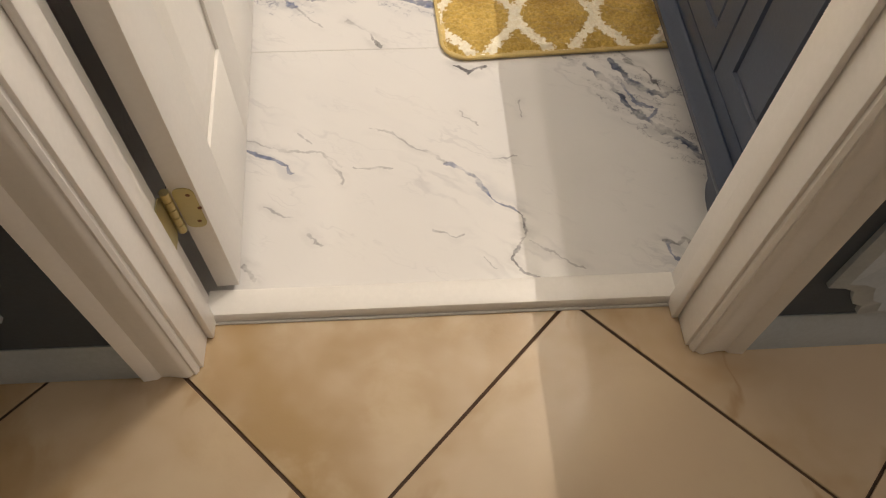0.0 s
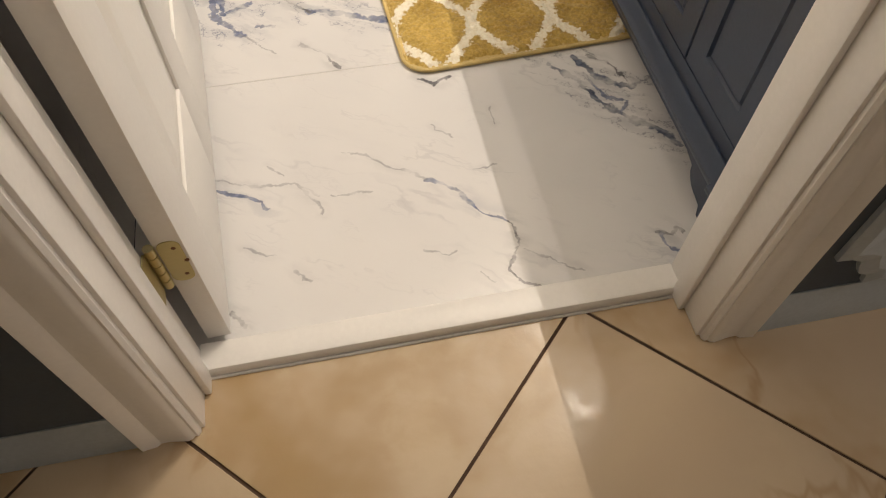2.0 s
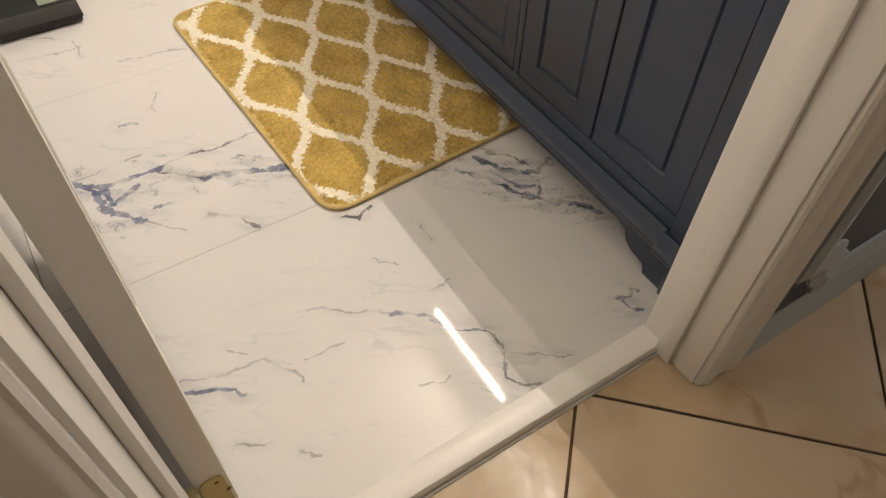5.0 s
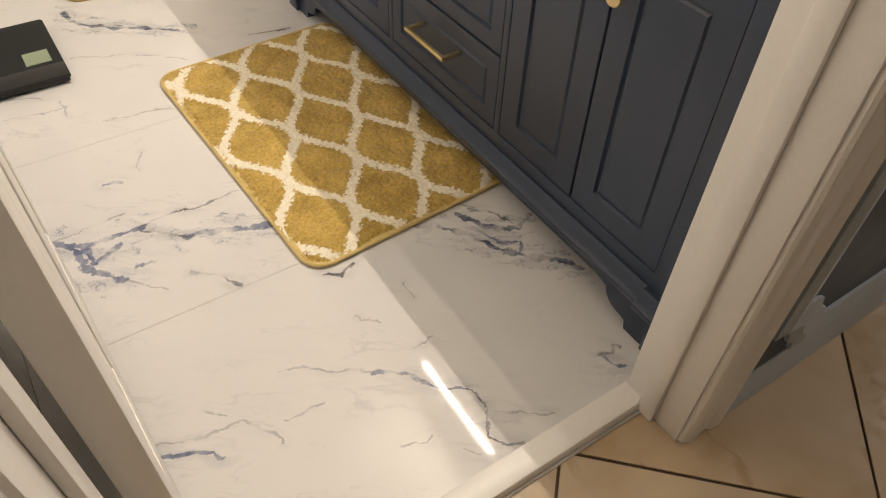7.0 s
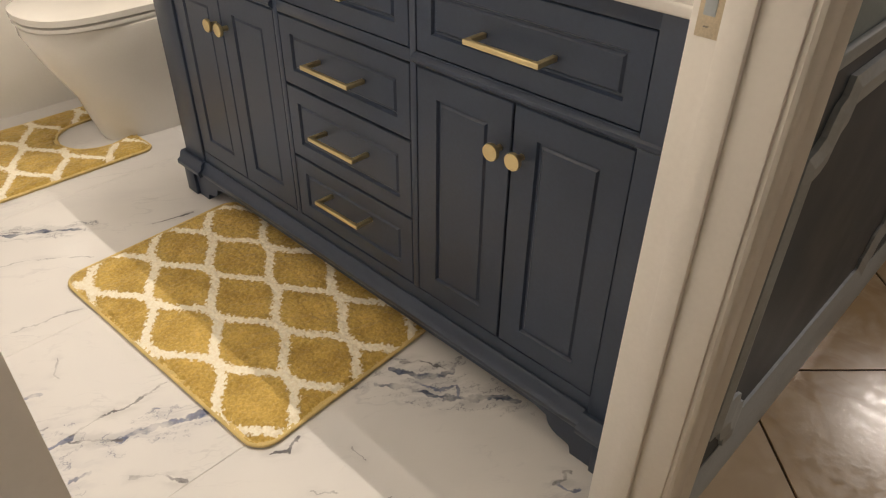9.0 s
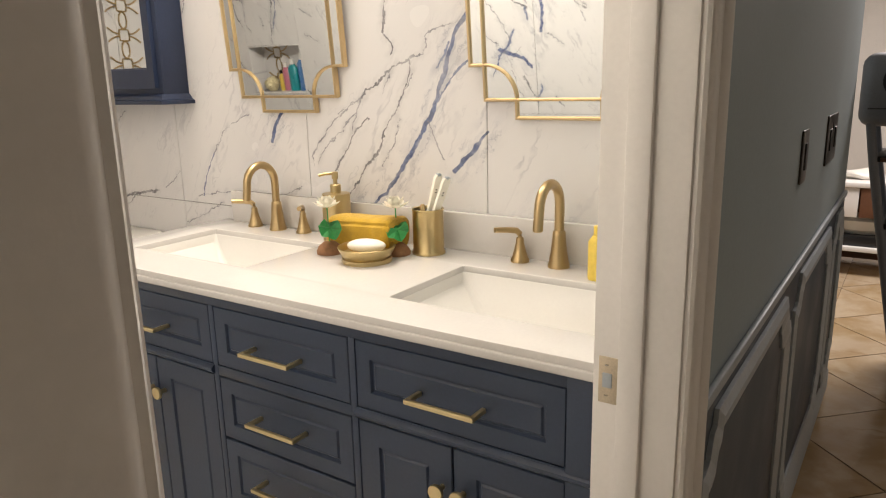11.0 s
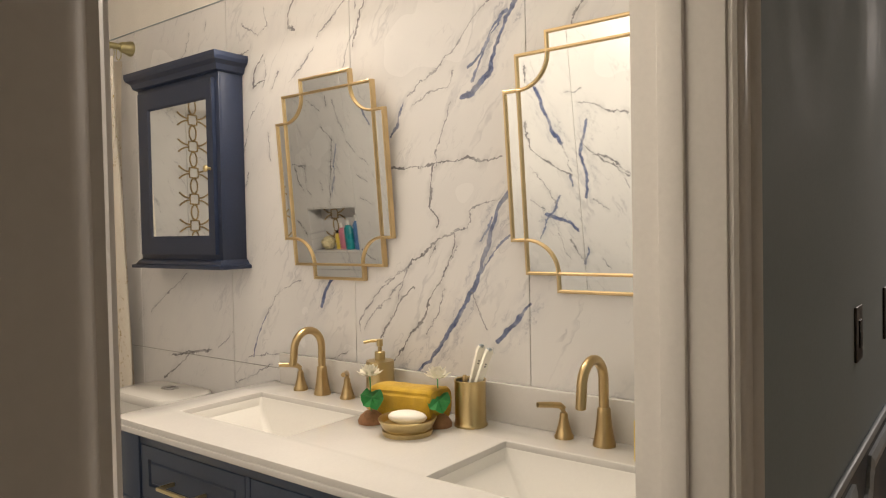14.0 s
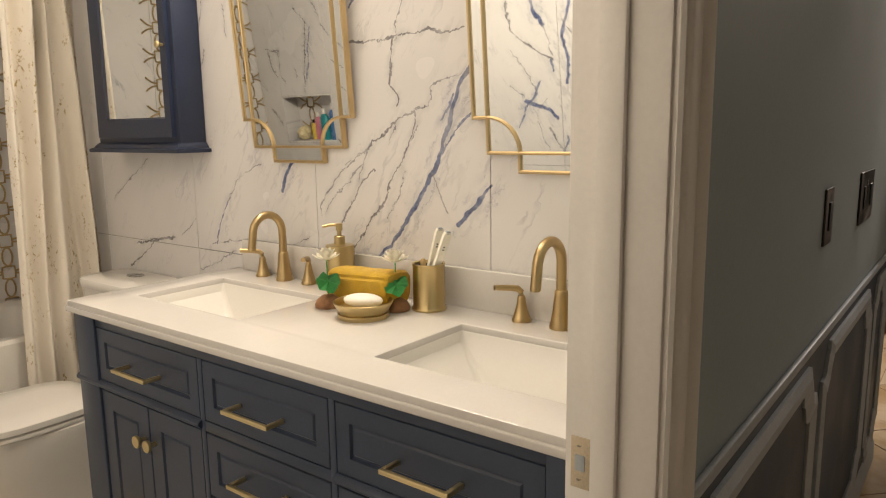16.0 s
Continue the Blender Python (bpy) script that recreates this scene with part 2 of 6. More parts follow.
WEST_VEINS_A = [("B", (1.39, 1.86), (1.36, 1.77), (1.32, 1.67), (1.27, 1.59)), ("g", (1.27, 1.59), (1.25, 1.52), (1.23, 1.45)), ("G", (1.43, 1.97), (1.44, 1.89)),
                ("G", (1.46, 1.7), (1.45, 1.59), (1.37, 1.52), (1.32, 1.48), (1.23, 1.43)), ("b", (1.24, 1.43), (1.24, 1.38)),
                ("B", (1.13, 1.67), (1.16, 1.59), (1.18, 1.53), (1.16, 1.44), (1.17, 1.33)), ("G", (1.18, 1.6), (1.12, 1.54), (1.06, 1.48), (1.01, 1.46), (0.956, 1.42)),
                ("G", (1.11, 1.52), (1.06, 1.51), (0.986, 1.46), (0.949, 1.43)), ("g", (0.979, 1.41), (0.96, 1.36)),
                ("G", (1.16, 1.76), (1.09, 1.74), (0.999, 1.7), (0.933, 1.69)), ("g", (1.24, 1.82), (1.15, 1.82)),
                ("g", (1.46, 1.49), (1.42, 1.45), (1.37, 1.37), (1.33, 1.31))]
WEST_VEINS_B = [("B", (1.39, 1.26), (1.32, 1.23), (1.26, 1.21), (1.22, 1.18)), ("b", (1.31, 1.34), (1.35, 1.27), (1.39, 1.23), (1.43, 1.14)),
                ("g", (1.47, 1.33), (1.4, 1.28)), ("g", (1.28, 1.26), (1.31, 1.22)), ("g", (1.33, 1.16), (1.3, 1.07), (1.27, 1.03)),
                ("G", (1.26, 1.13), (1.24, 1.08), (1.21, 1.02)), ("b", (1.18, 1.1), (1.18, 1.07), (1.21, 1.01)), ("g", (1.13, 1.32), (1.06, 1.27)),
                ("g", (1.1, 1.03), (1.07, 0.99)), ("G", (2.88, 1.84), (2.8, 1.75), (2.83, 1.62), (2.86, 1.5), (2.88, 1.36)),
                ("b", (2.77, 1.73), (2.81, 1.6), (2.85, 1.43)), ("G", (2.81, 2.01), (2.81, 1.95)), ("g", (2.75, 1.98), (2.73, 1.86), (2.68, 1.75)),
                ("g", (2.98, 2), (2.87, 1.93)), ("b", (2.52, 1.9), (2.48, 1.8)), ("G", (3.18, 1.63), (3.06, 1.61))]
WEST_VEINS_C = [("G", (3.16, 1.62), (3.14, 1.52), (3.1, 1.46)), ("g", (3.07, 1.62), (3.07, 1.49), (3.04, 1.42)), ("g", (2.95, 1.51), (2.93, 1.45)),
                ("g", (2.67, 1.73), (2.61, 1.66)), ("g", (2.6, 1.63), (2.52, 1.57)), ("g", (2.63, 1.53), (2.55, 1.47)), ("g", (2.62, 1.39), (2.53, 1.35)),
                ("G", (3.2, 1.28), (3.13, 1.18)), ("G", (2.66, 1.08), (2.55, 1.02))]
WEST_VEINS = WEST_VEINS_A + WEST_VEINS_B + WEST_VEINS_C
FLOOR_NEAR_VEINS_A = [("D", (0.696, 0.553), (0.745, 0.5), (0.769, 0.445), (0.805, 0.399), (0.85, 0.353), (0.89, 0.303)),
                      ("D", (0.757, 0.564), (0.783, 0.514), (0.821, 0.474), (0.853, 0.464)), ("g", (0.853, 0.464), (0.886, 0.479)),
                      ("b", (0.768, 0.499), (0.792, 0.444), (0.828, 0.427), (0.805, 0.399)), ("G", (0.792, 0.563), (0.823, 0.537), (0.845, 0.48)),
                      ("G", (0.776, 0.124), (0.799, 0.114), (0.812, 0.128), (0.82, 0.118)), ("b", (0.78, 0.118), (0.783, 0.089), (0.795, 0.085)),
                      ("g", (0.486, 0.323), (0.534, 0.318)), ("b", (0.4, 0.31), (0.441, 0.282), (0.478, 0.228), (0.526, 0.199)),
                      ("G", (0.526, 0.199), (0.527, 0.165), (0.518, 0.13), (0.5, 0.102), (0.508, 0.084), (0.543, 0.06)), ("g", (0.533, 0.135), (0.592, 0.097), (0.619, 0.081))]
FLOOR_NEAR_VEINS_B = [("g", (0.253, 0.399), (0.297, 0.39), (0.328, 0.354), (0.37, 0.332), (0.4, 0.31)), ("g", (0.442, 0.443), (0.478, 0.405)),
                      ("g", (0.556, 0.461), (0.557, 0.423)), ("b", (0.031, 0.359), (0.086, 0.33), (0.119, 0.302)),
                      ("g", (0.029, 0.387), (0.095, 0.357), (0.169, 0.347), (0.201, 0.318)), ("g", (0.169, 0.347), (0.207, 0.272)), ("g", (0.222, 0.315), (0.295, 0.294)),
                      ("g", (0.367, 0.166), (0.41, 0.146), (0.421, 0.152)), ("g", (0.15, 0.17), (0.175, 0.145)), ("g", (0.068, 0.222), (0.124, 0.201)),
                      ("g", (0.451, 0.096), (0.473, 0.077)), ("G", (0.044, 0.106), (0.061, 0.072)), ("G", (0.434, 0.573), (0.461, 0.551), (0.497, 0.566)),
                      ("g", (0.119, 0.398), (0.147, 0.368))]
FLOOR_NEAR_VEINS = FLOOR_NEAR_VEINS_A + FLOOR_NEAR_VEINS_B
FLOOR_FAR_VEINS_A = [("B", (0.005, 0.924), (0.051, 0.886), (0.106, 0.88), (0.165, 0.883)), ("G", (0.168, 0.891), (0.23, 0.897), (0.29, 0.887), (0.383, 0.894)),
                     ("g", (0.007, 0.932), (0.076, 0.938), (0.143, 0.946)), ("B", (0.237, 0.809), (0.317, 0.795), (0.403, 0.756)), ("G", (0.163, 0.874), (0.237, 0.809)),
                     ("B", (0.032, 0.898), (0.04, 0.821), (0.068, 0.785), (0.094, 0.761)), ("B", (0.049, 0.878), (0.058, 0.827), (0.109, 0.85)),
                     ("b", (0.024, 0.912), (0.053, 0.848)), ("g", (0.094, 0.761), (0.129, 0.73), (0.158, 0.699)), ("b", (0.124, 0.786), (0.155, 0.776)),
                     ("G", (0.265, 0.663), (0.284, 0.629)), ("g", (0.204, 0.718), (0.265, 0.663)), ("g", (0.008, 1.51), (0.081, 1.48), (0.138, 1.43), (0.135, 1.36)),
                     ("g", (-0.008, 1.42), (0.065, 1.4), (0.144, 1.4)), ("g", (0.204, 1.29), (0.275, 1.28), (0.302, 1.28), (0.358, 1.27))]
FLOOR_FAR_VEINS_B = [("g", (0.241, 1.14), (0.216, 1.09), (0.224, 1.07)), ("b", (0.138, 1.06), (0.169, 1.05)),
                     ("D", (0.245, 1.88), (0.26, 1.81), (0.347, 1.72), (0.418, 1.69), (0.507, 1.61)), ("G", (0.284, 1.78), (0.379, 1.72)),
                     ("g", (0.213, 1.62), (0.346, 1.56), (0.469, 1.46)), ("G", (0.666, 1.5), (0.776, 1.47))]
FLOOR_FAR_VEINS = FLOOR_FAR_VEINS_A + FLOOR_FAR_VEINS_B


def floor_marble(tile):
    return marble("marble_floor_tile", (0, 1), FLOOR_NEAR_VEINS + FLOOR_FAR_VEINS, 0.032, 1.3, -33, 0.16, 0.75, 1.1, 0.8, tile)


def wall_marble(tile):
    return marble("marble_wall_tile", (1, 2), WALL_VEINS, 0.22, 2.1, 124, 0.22, 0.9, 1.0, 0.75, tile)


def side_marble(tile):
    return marble("marble_side_tile", (1, 2), WEST_VEINS, 0.22, 2.6, 62, 0.3, 0.95, 1.25, 0.9, tile)


MARBLE_NICHE = marble("marble_niche", (1, 2), [], 0.22, 2.6, 62, 0.4)
MARBLE_NORTH = marble("marble_end_tile", (0, 2), [], 0.22, 3.0, 60)
WHITE = paint("white_gloss_paint", (0.87, 0.845, 0.81), 0.35, 0.03)
CREAM = paint("cream_wall_paint", (0.86, 0.82, 0.76), 0.7, 0.04)
NAVY = paint("navy_cabinet_paint", (0.031, 0.047, 0.084), 0.34, 0.12)
NAVY2 = paint("navy_blue_cabinet_paint", (0.018, 0.028, 0.062), 0.4, 0.12)
PLATE = paint("dark_bronze_plate", (0.07, 0.062, 0.055), 0.3, 0.2, 0.1, 9.0, 0.7)
# near-black colour that paints in the shade seen through narrow gaps
GAP = paint("dark_gap", (0.008, 0.008, 0.010), 0.8, 0.1)
QUARTZ = paint("white_quartz", (0.63, 0.61, 0.585), 0.13, 0.03, 0.05)
CERAMIC = paint("white_ceramic", (0.74, 0.72, 0.68), 0.08, 0.02, 0.02)
GREY_WALL = paint("grey_wall_paint", (0.335, 0.395, 0.415), 0.8, 0.05, 0.1)
SLATE = paint("slate_wall_paint", (0.046, 0.066, 0.094), 0.5, 0.12)
MOULD = paint("grey_moulding_paint", (0.44, 0.49, 0.53), 0.45, 0.1)
GROUT_DARK = paint("brown_grout", (0.085, 0.052, 0.034), 0.9, 0.3)
GROUT = paint("pale_grout", (0.66, 0.63, 0.59), 0.9, 0.1)
CAULK = paint("white_caulk", (0.70, 0.68, 0.65), 0.6, 0.1)
BLACK = paint("black_plastic", (0.012, 0.012, 0.013), 0.35, 0.1)
BLACK_GLASS = paint("black_glass", (0.006, 0.010, 0.012), 0.06, 0.05, 0.0)
GREY_PLASTIC = paint("grey_plastic", (0.20, 0.21, 0.23), 0.5, 0.1)
BROWN = paint("brown_wood_base", (0.16, 0.07, 0.035), 0.55, 0.3)
BLACK_GLASS.node_tree.nodes["Principled BSDF"].inputs["Specular IOR Level"].default_value = 0.22
STRIKE = paint("tarnished_cream_metal", (0.62, 0.53, 0.39), 0.35, 0.15, 0.1, 30.0, 0.3)
CLAY = paint("light_brown_clay", (0.27, 0.135, 0.065), 0.7, 0.3)
SOAP = paint("ivory_soap", (0.86, 0.82, 0.74), 0.35, 0.03)
PETAL = paint("white_petal", (0.92, 0.89, 0.78), 0.6, 0.05)
LEAF = paint("green_leaf", (0.05, 0.33, 0.09), 0.5, 0.25)
LCD = paint("grey_green_display", (0.30, 0.36, 0.25), 0.25, 0.08)
TEAL = paint("teal_plastic", (0.02, 0.30, 0.34), 0.3, 0.1)
BLUE = paint("blue_plastic", (0.10, 0.25, 0.55), 0.3, 0.1)
PINK = paint("pink_plastic", (0.62, 0.22, 0.30), 0.3, 0.1)
YELLOW = paint("yellow_plastic", (0.80, 0.60, 0.10), 0.4, 0.1)
LOOFAH = paint("cream_mesh", (0.75, 0.66, 0.42), 0.8, 0.2, 0.8, 30)


def brushed_gold(name, color, rough=0.32):
    m, nt, b = material(name)
    p = position(nt)
    s = vmath(nt, "MULTIPLY", p, (60.0, 60.0, 500.0))
    f = noise_node(nt, s, 1.0, 3)
    nt.links.new(mix(nt, ramp(nt, noise_node(nt, p, 18, 3), 0.3, 0.7), tuple(c * 0.92 for c in color), color), b.inputs["Base Color"])
    nt.links.new(ramp(nt, f, 0.3, 0.7, rough * 0.93, rough * 1.1), b.inputs["Roughness"])
    b.inputs["Metallic"].default_value = 1.0
    bump(nt, b, f, 0.012, 0.0001)
    return m


GOLD = brushed_gold("brushed_gold", (0.55, 0.43, 0.22))
GOLD_PALE = brushed_gold("pale_gold", (0.72, 0.59, 0.33), 0.40)
BRONZE = brushed_gold("rose_bronze", (0.52, 0.385, 0.20), 0.3)
BRASS = brushed_gold("old_brass", (0.56, 0.50, 0.28), 0.42)
FRAME_GOLD = brushed_gold("frame_gold", (0.66, 0.50, 0.28), 0.3)
STEEL = brushed_gold("steel", (0.55, 0.55, 0.54), 0.25)

m, nt, b = material("mirror_glass")
b.inputs["Base Color"].default_value = (0.75, 0.765, 0.75, 1)
b.inputs["Metallic"].default_value, b.inputs["Roughness"].default_value = 1.0, 0.02
MIRROR = m

m, nt, b = material("lamp_diffuser")
b.inputs["Emission Color"].default_value = (*WARM, 1)
b.inputs["Emission Strength"].default_value = 0.5
DIFFUSER = m


def hall_tile_material():
    """Cream glazed stoneware with soft peach clouds and brown veins, another cut on each tile."""
    m, nt, b = material("cream_hall_tile")
    p = position(nt)
    info = nt.nodes.new("ShaderNodeObjectInfo")
    off = vmath(nt, "SCALE", (7.3, 3.1, 5.7), scale=info.outputs["Random"])
    q = vmath(nt, "ADD", p, off)
    q = vmath(nt, "ADD", q, vmath(nt, "SCALE", noise_node(nt, q, 2.2, 3, color=True), scale=0.22))
    cloud = noise_node(nt, q, 2.6, 4)
    col = mix(nt, ramp(nt, cloud, 0.35, 0.65), (0.42, 0.285, 0.14), (0.58, 0.46, 0.32))
    col = mix(nt, ramp(nt, noise_node(nt, q, 7, 5), 0.46, 0.72, 0, 0.6), col, (0.62, 0.50, 0.34))
    ridge = math_node(nt, "ABSOLUTE", math_node(nt, "SUBTRACT", noise_node(nt, vmath(nt, "MULTIPLY", q, (2.2, 0.9, 1.0)), 1.5, 5, 0.55), 0.5))
    vein = math_node(nt, "MULTIPLY", ramp(nt, ridge, 0.022, 0.0), ramp(nt, noise_node(nt, q, 3, 2), 0.48, 0.62, 0, 0.5))
    col = mix(nt, vein, col, (0.36, 0.23, 0.11))
    nt.links.new(col, b.inputs["Base Color"])
    nt.links.new(ramp(nt, noise_node(nt, p, 40, 3), 0.3, 0.7, 0.13, 0.26), b.inputs["Roughness"])
    bump(nt, b, noise_node(nt, p, 75, 2), 0.22, 0.0010)
    return m


HALL_TILE = hall_tile_material()


def rug_material(name, px, py, ox, oy):
    """Gold pile with ivory trellis lines that swing to and fro and touch."""
    m, nt, b = material(name)
    p = position(nt)
    q = vmath(nt, "ADD", p, vmath(nt, "SCALE", vmath(nt, "SUBTRACT", noise_node(nt, p, 110, 3, color=True), (0.5, 0.5, 0.5)), scale=0.034))
    sep = nt.nodes.new("ShaderNodeSeparateXYZ")
    nt.links.new(q, sep.inputs[0])
    u = math_node(nt, "MULTIPLY", math_node(nt, "SUBTRACT", sep.outputs[0], ox), 1 / px)
    v = math_node(nt, "MULTIPLY", math_node(nt, "SUBTRACT", sep.outputs[1], oy), 1 / py)
    wave = math_node(nt, "MULTIPLY", math_node(nt, "COSINE", math_node(nt, "MULTIPLY", v, 2 * math.pi)), 0.24)
    lines = []
    for a in (math_node(nt, "SUBTRACT", u, wave), math_node(nt, "ADD", math_node(nt, "ADD", u, wave), 0.5)):
        f = math_node(nt, "FRACT", math_node(nt, "ADD", a, 100.5))
        lines.append(math_node(nt, "ABSOLUTE", math_node(nt, "SUBTRACT", f, 0.5)))
    near = math_node(nt, "MINIMUM", *lines)
    slope = math_node(nt, "ABSOLUTE", math_node(nt, "SINE", math_node(nt, "MULTIPLY", v, 2 * math.pi)))
    near = math_node(nt, "MULTIPLY", near, math_node(nt, "SUBTRACT", 1.0, math_node(nt, "MULTIPLY", slope, 0.25)))
    tuft = noise_node(nt, p, 150, 3, 0.65)
    brush = noise_node(nt, p, 14, 3)
    f = math_node(nt, "ADD", math_node(nt, "MULTIPLY", tuft, 0.65), math_node(nt, "MULTIPLY", brush, 0.55))
    gold = mix(nt, ramp(nt, f, 0.34, 0.86), (0.33, 0.205, 0.03), (0.72, 0.50, 0.135))
    ivory = mix(nt, ramp(nt, tuft, 0.3, 0.7), (0.90, 0.81, 0.62), (1.0, 0.95, 0.80))
    nt.links.new(mix(nt, ramp(nt, near, 0.080, 0.046), gold, ivory), b.inputs["Base Color"])
    b.inputs["Roughness"].default_value = 0.95
    b.inputs["Sheen Weight"].default_value = 0.3
    bump(nt, b, tuft, 0.8, 0.004)
    return m


def cloth(name, color, rough=0.9, scale=500, strength=0.6):
    m, nt, b = material(name)
    p = position(nt)
    t = noise_node(nt, p, scale, 3, 0.7)
    nt.links.new(mix(nt, ramp(nt, math_node(nt, "ADD", math_node(nt, "MULTIPLY", t, 0.6), math_node(nt, "MULTIPLY", noise_node(nt, p, 25, 3), 0.4)), 0.3, 0.7),
                     tuple(c * 0.68 for c in color), tuple(min(1, c * 1.12) for c in color)), b.inputs["Base Color"])
    b.inputs["Roughness"].default_value = rough
    b.inputs["Sheen Weight"].default_value = 0.2
    bump(nt, b, t, strength, 0.002)
    return m


BINDING = cloth("gold_binding", (0.74, 0.56, 0.22), 0.7, 900, 0.3)
TOWEL = cloth("mustard_towel", (0.60, 0.37, 0.025), 0.95, 420)


def curtain_material():
    """Ivory fabric with scattered gold foil flecks."""
    m, nt, b = material("ivory_curtain")
    p = position(nt)
    fleck = ramp(nt, noise_node(nt, vmath(nt, "MULTIPLY", p, (1.6, 1.6, 1.0)), 46, 4, 0.7), 0.57, 0.62)
    patch = ramp(nt, noise_node(nt, vmath(nt, "MULTIPLY", p, (2.2, 2.2, 0.8)), 5.0, 3), 0.46, 0.60)
    f = math_node(nt, "MULTIPLY", fleck, patch)
    weave = noise_node(nt, p, 700, 2)
    base = mix(nt, weave, (0.80, 0.73, 0.63), (0.90, 0.85, 0.77))
    nt.links.new(mix(nt, f, base, (0.50, 0.38, 0.18)), b.inputs["Base Color"])
    nt.links.new(f, b.inputs["Metallic"])
    nt.links.new(ramp(nt, f, 0, 1, 0.8, 0.3), b.inputs["Roughness"])
    bump(nt, b, weave, 0.2, 0.0008)
    return m


CURTAIN = curtain_material()


# ---- mesh helpers ----
def box(bm, x0, x1, y0, y1, z0, z1, r=0.0, seg=2):
    """A box with rounded edges."""
    x0, x1, y0, y1, z0, z1 = min(x0, x1), max(x0, x1), min(y0, y1), max(y0, y1), min(z0, z1), max(z0, z1)
    made = bmesh.ops.create_cube(bm, size=1.0, matrix=Matrix.Translation(((x0 + x1) / 2, (y0 + y1) / 2, (z0 + z1) / 2)) @ Matrix.Diagonal((x1 - x0, y1 - y0, z1 - z0, 1)))
    if r > 0:
        r = min(r, 0.45 * min(x1 - x0, y1 - y0, z1 - z0))
        edges = list({e for v in made["verts"] for e in v.link_edges})
        bmesh.ops.bevel(bm, geom=edges, offset=r, segments=seg, affect="EDGES", profile=0.5)
    return bm


def prism(bm, outline, axis, a, b):
    """An outline of 2D points pushed from a to b along an axis (0, 1 or 2); the other two axes follow in order."""
    others = [k for k in range(3) if k != axis]

    def at(p, h):
        v = [0.0, 0.0, 0.0]
        v[axis], v[others[0]], v[others[1]] = h, p[0], p[1]
        return v
    lo = [bm.verts.new(at(p, a)) for p in outline]
    hi = [bm.verts.new(at(p, b)) for p in outline]
    n = len(outline)
    faces = [bm.faces.new(lo), bm.faces.new(hi)]
    faces += [bm.faces.new((lo[i], lo[(i + 1) % n], hi[(i + 1) % n], hi[i])) for i in range(n)]
    bmesh.ops.recalc_face_normals(bm, faces=faces)
    return bm


def lathe(bm, profile, cx, cy, z0=0.0, n=28, sx=1.0, sy=1.0):
    """Turns (radius, height) pairs round an upright axis."""
    rings = []
    for r, h in profile:
        if r < 1e-5:
            rings.append([bm.verts.new((cx, cy, z0 + h))])
        else:
            rings.append([bm.verts.new((cx + sx * r * math.cos(2 * math.pi * i / n), cy + sy * r * math.sin(2 * math.pi * i / n), z0 + h)) for i in range(n)])
    faces = []
    for a, b in zip(rings, rings[1:]):
        for i in range(n):
            j = (i + 1) % n
            vs = [a[i], a[j], b[j], b[i]] if len(a) > 1 and len(b) > 1 else ([a[0], b[j], b[i]] if len(a) == 1 and len(b) > 1 else ([a[i], a[j], b[0]] if len(b) == 1 and len(a) > 1 else None))
            if vs:
                faces.append(bm.faces.new(vs))
    bmesh.ops.recalc_face_normals(bm, faces=faces)
    return bm


def tube(bm, points, radius, n=14, radii=None, closed=False, flat=None):
    """A round rod along a line of points."""
    pts = [Vector(p) for p in points]
    rings = []
    for i, p in enumerate(pts):
        if closed:
            d = pts[(i + 1) % len(pts)] - pts[i - 1]
        else:
            d = pts[min(i + 1, len(pts) - 1)] - pts[max(i - 1, 0)]
        d.normalize()
        side = d.cross(Vector(flat or (0, 0, 1)))
        if side.length < 0.3:
            side = d.cross(Vector((0, 1, 0)))
        side.normalize()
        up = side.cross(d)
        r = radii[i] if radii else radius
        rings.append([bm.verts.new(p + r * (math.cos(2 * math.pi * k / n) * side + math.sin(2 * math.pi * k / n) * up)) for k in range(n)])
    faces = []
    pairs = list(zip(rings, rings[1:])) + ([(rings[-1], rings[0])] if closed else [])
    for a, b in pairs:
        faces += [bm.faces.new((a[k], a[(k + 1) % n], b[(k + 1) % n], b[k])) for k in range(n)]
    if not closed:
        faces += [bm.faces.new(rings[0]), bm.faces.new(rings[-1])]
    bmesh.ops.recalc_face_normals(bm, faces=faces)
    return bm


def finish(name, bm, mat, smooth=True):
    me = bpy.data.meshes.new(name)
    bm.to_mesh(me)
    bm.free()
    me.materials.append(mat)
    if smooth:
        me.shade_smooth()
        me.set_sharp_from_angle(angle=radians(38))
    return new(name, me)


def thing(name, x, y, z, label, category, group="", kind=""):
    ob = new(name)
    ob.empty_display_size = 0.05
    ob.matrix_world = pose(x, y, z)
    return tagged(ob, label, category, group, kind)


def part(name, bm, mat, parent, label="", smooth=True):
    ob = finish(name, bm, mat, smooth)
    ob.parent = parent
    m = parent.matrix_basis.inverted() if parent.type == "EMPTY" else Matrix.Identity(4)
    ob.matrix_parent_inverse = m
    return tagged(ob, label)


def bm_box(*a, **k):
    return box(bmesh.new(), *a, **k)


def single(name, bm, mat, label, category, group="", kind="", smooth=True):
    return tagged(finish(name, bm, mat, smooth), label, category, group, kind)


def arc(cx, cy, r, a0, a1, n=8):
    return [(cx + r * math.cos(radians(a0 + (a1 - a0) * i / n)), cy + r * math.sin(radians(a0 + (a1 - a0) * i / n))) for i in range(n + 1)]


def rounded(x0, x1, y0, y1, r, n=6):
    return arc(x1 - r, y0 + r, r, -90, 0, n) + arc(x1 - r, y1 - r, r, 0, 90, n) + arc(x0 + r, y1 - r, r, 90, 180, n) + arc(x0 + r, y0 + r, r, 180, 270, n)


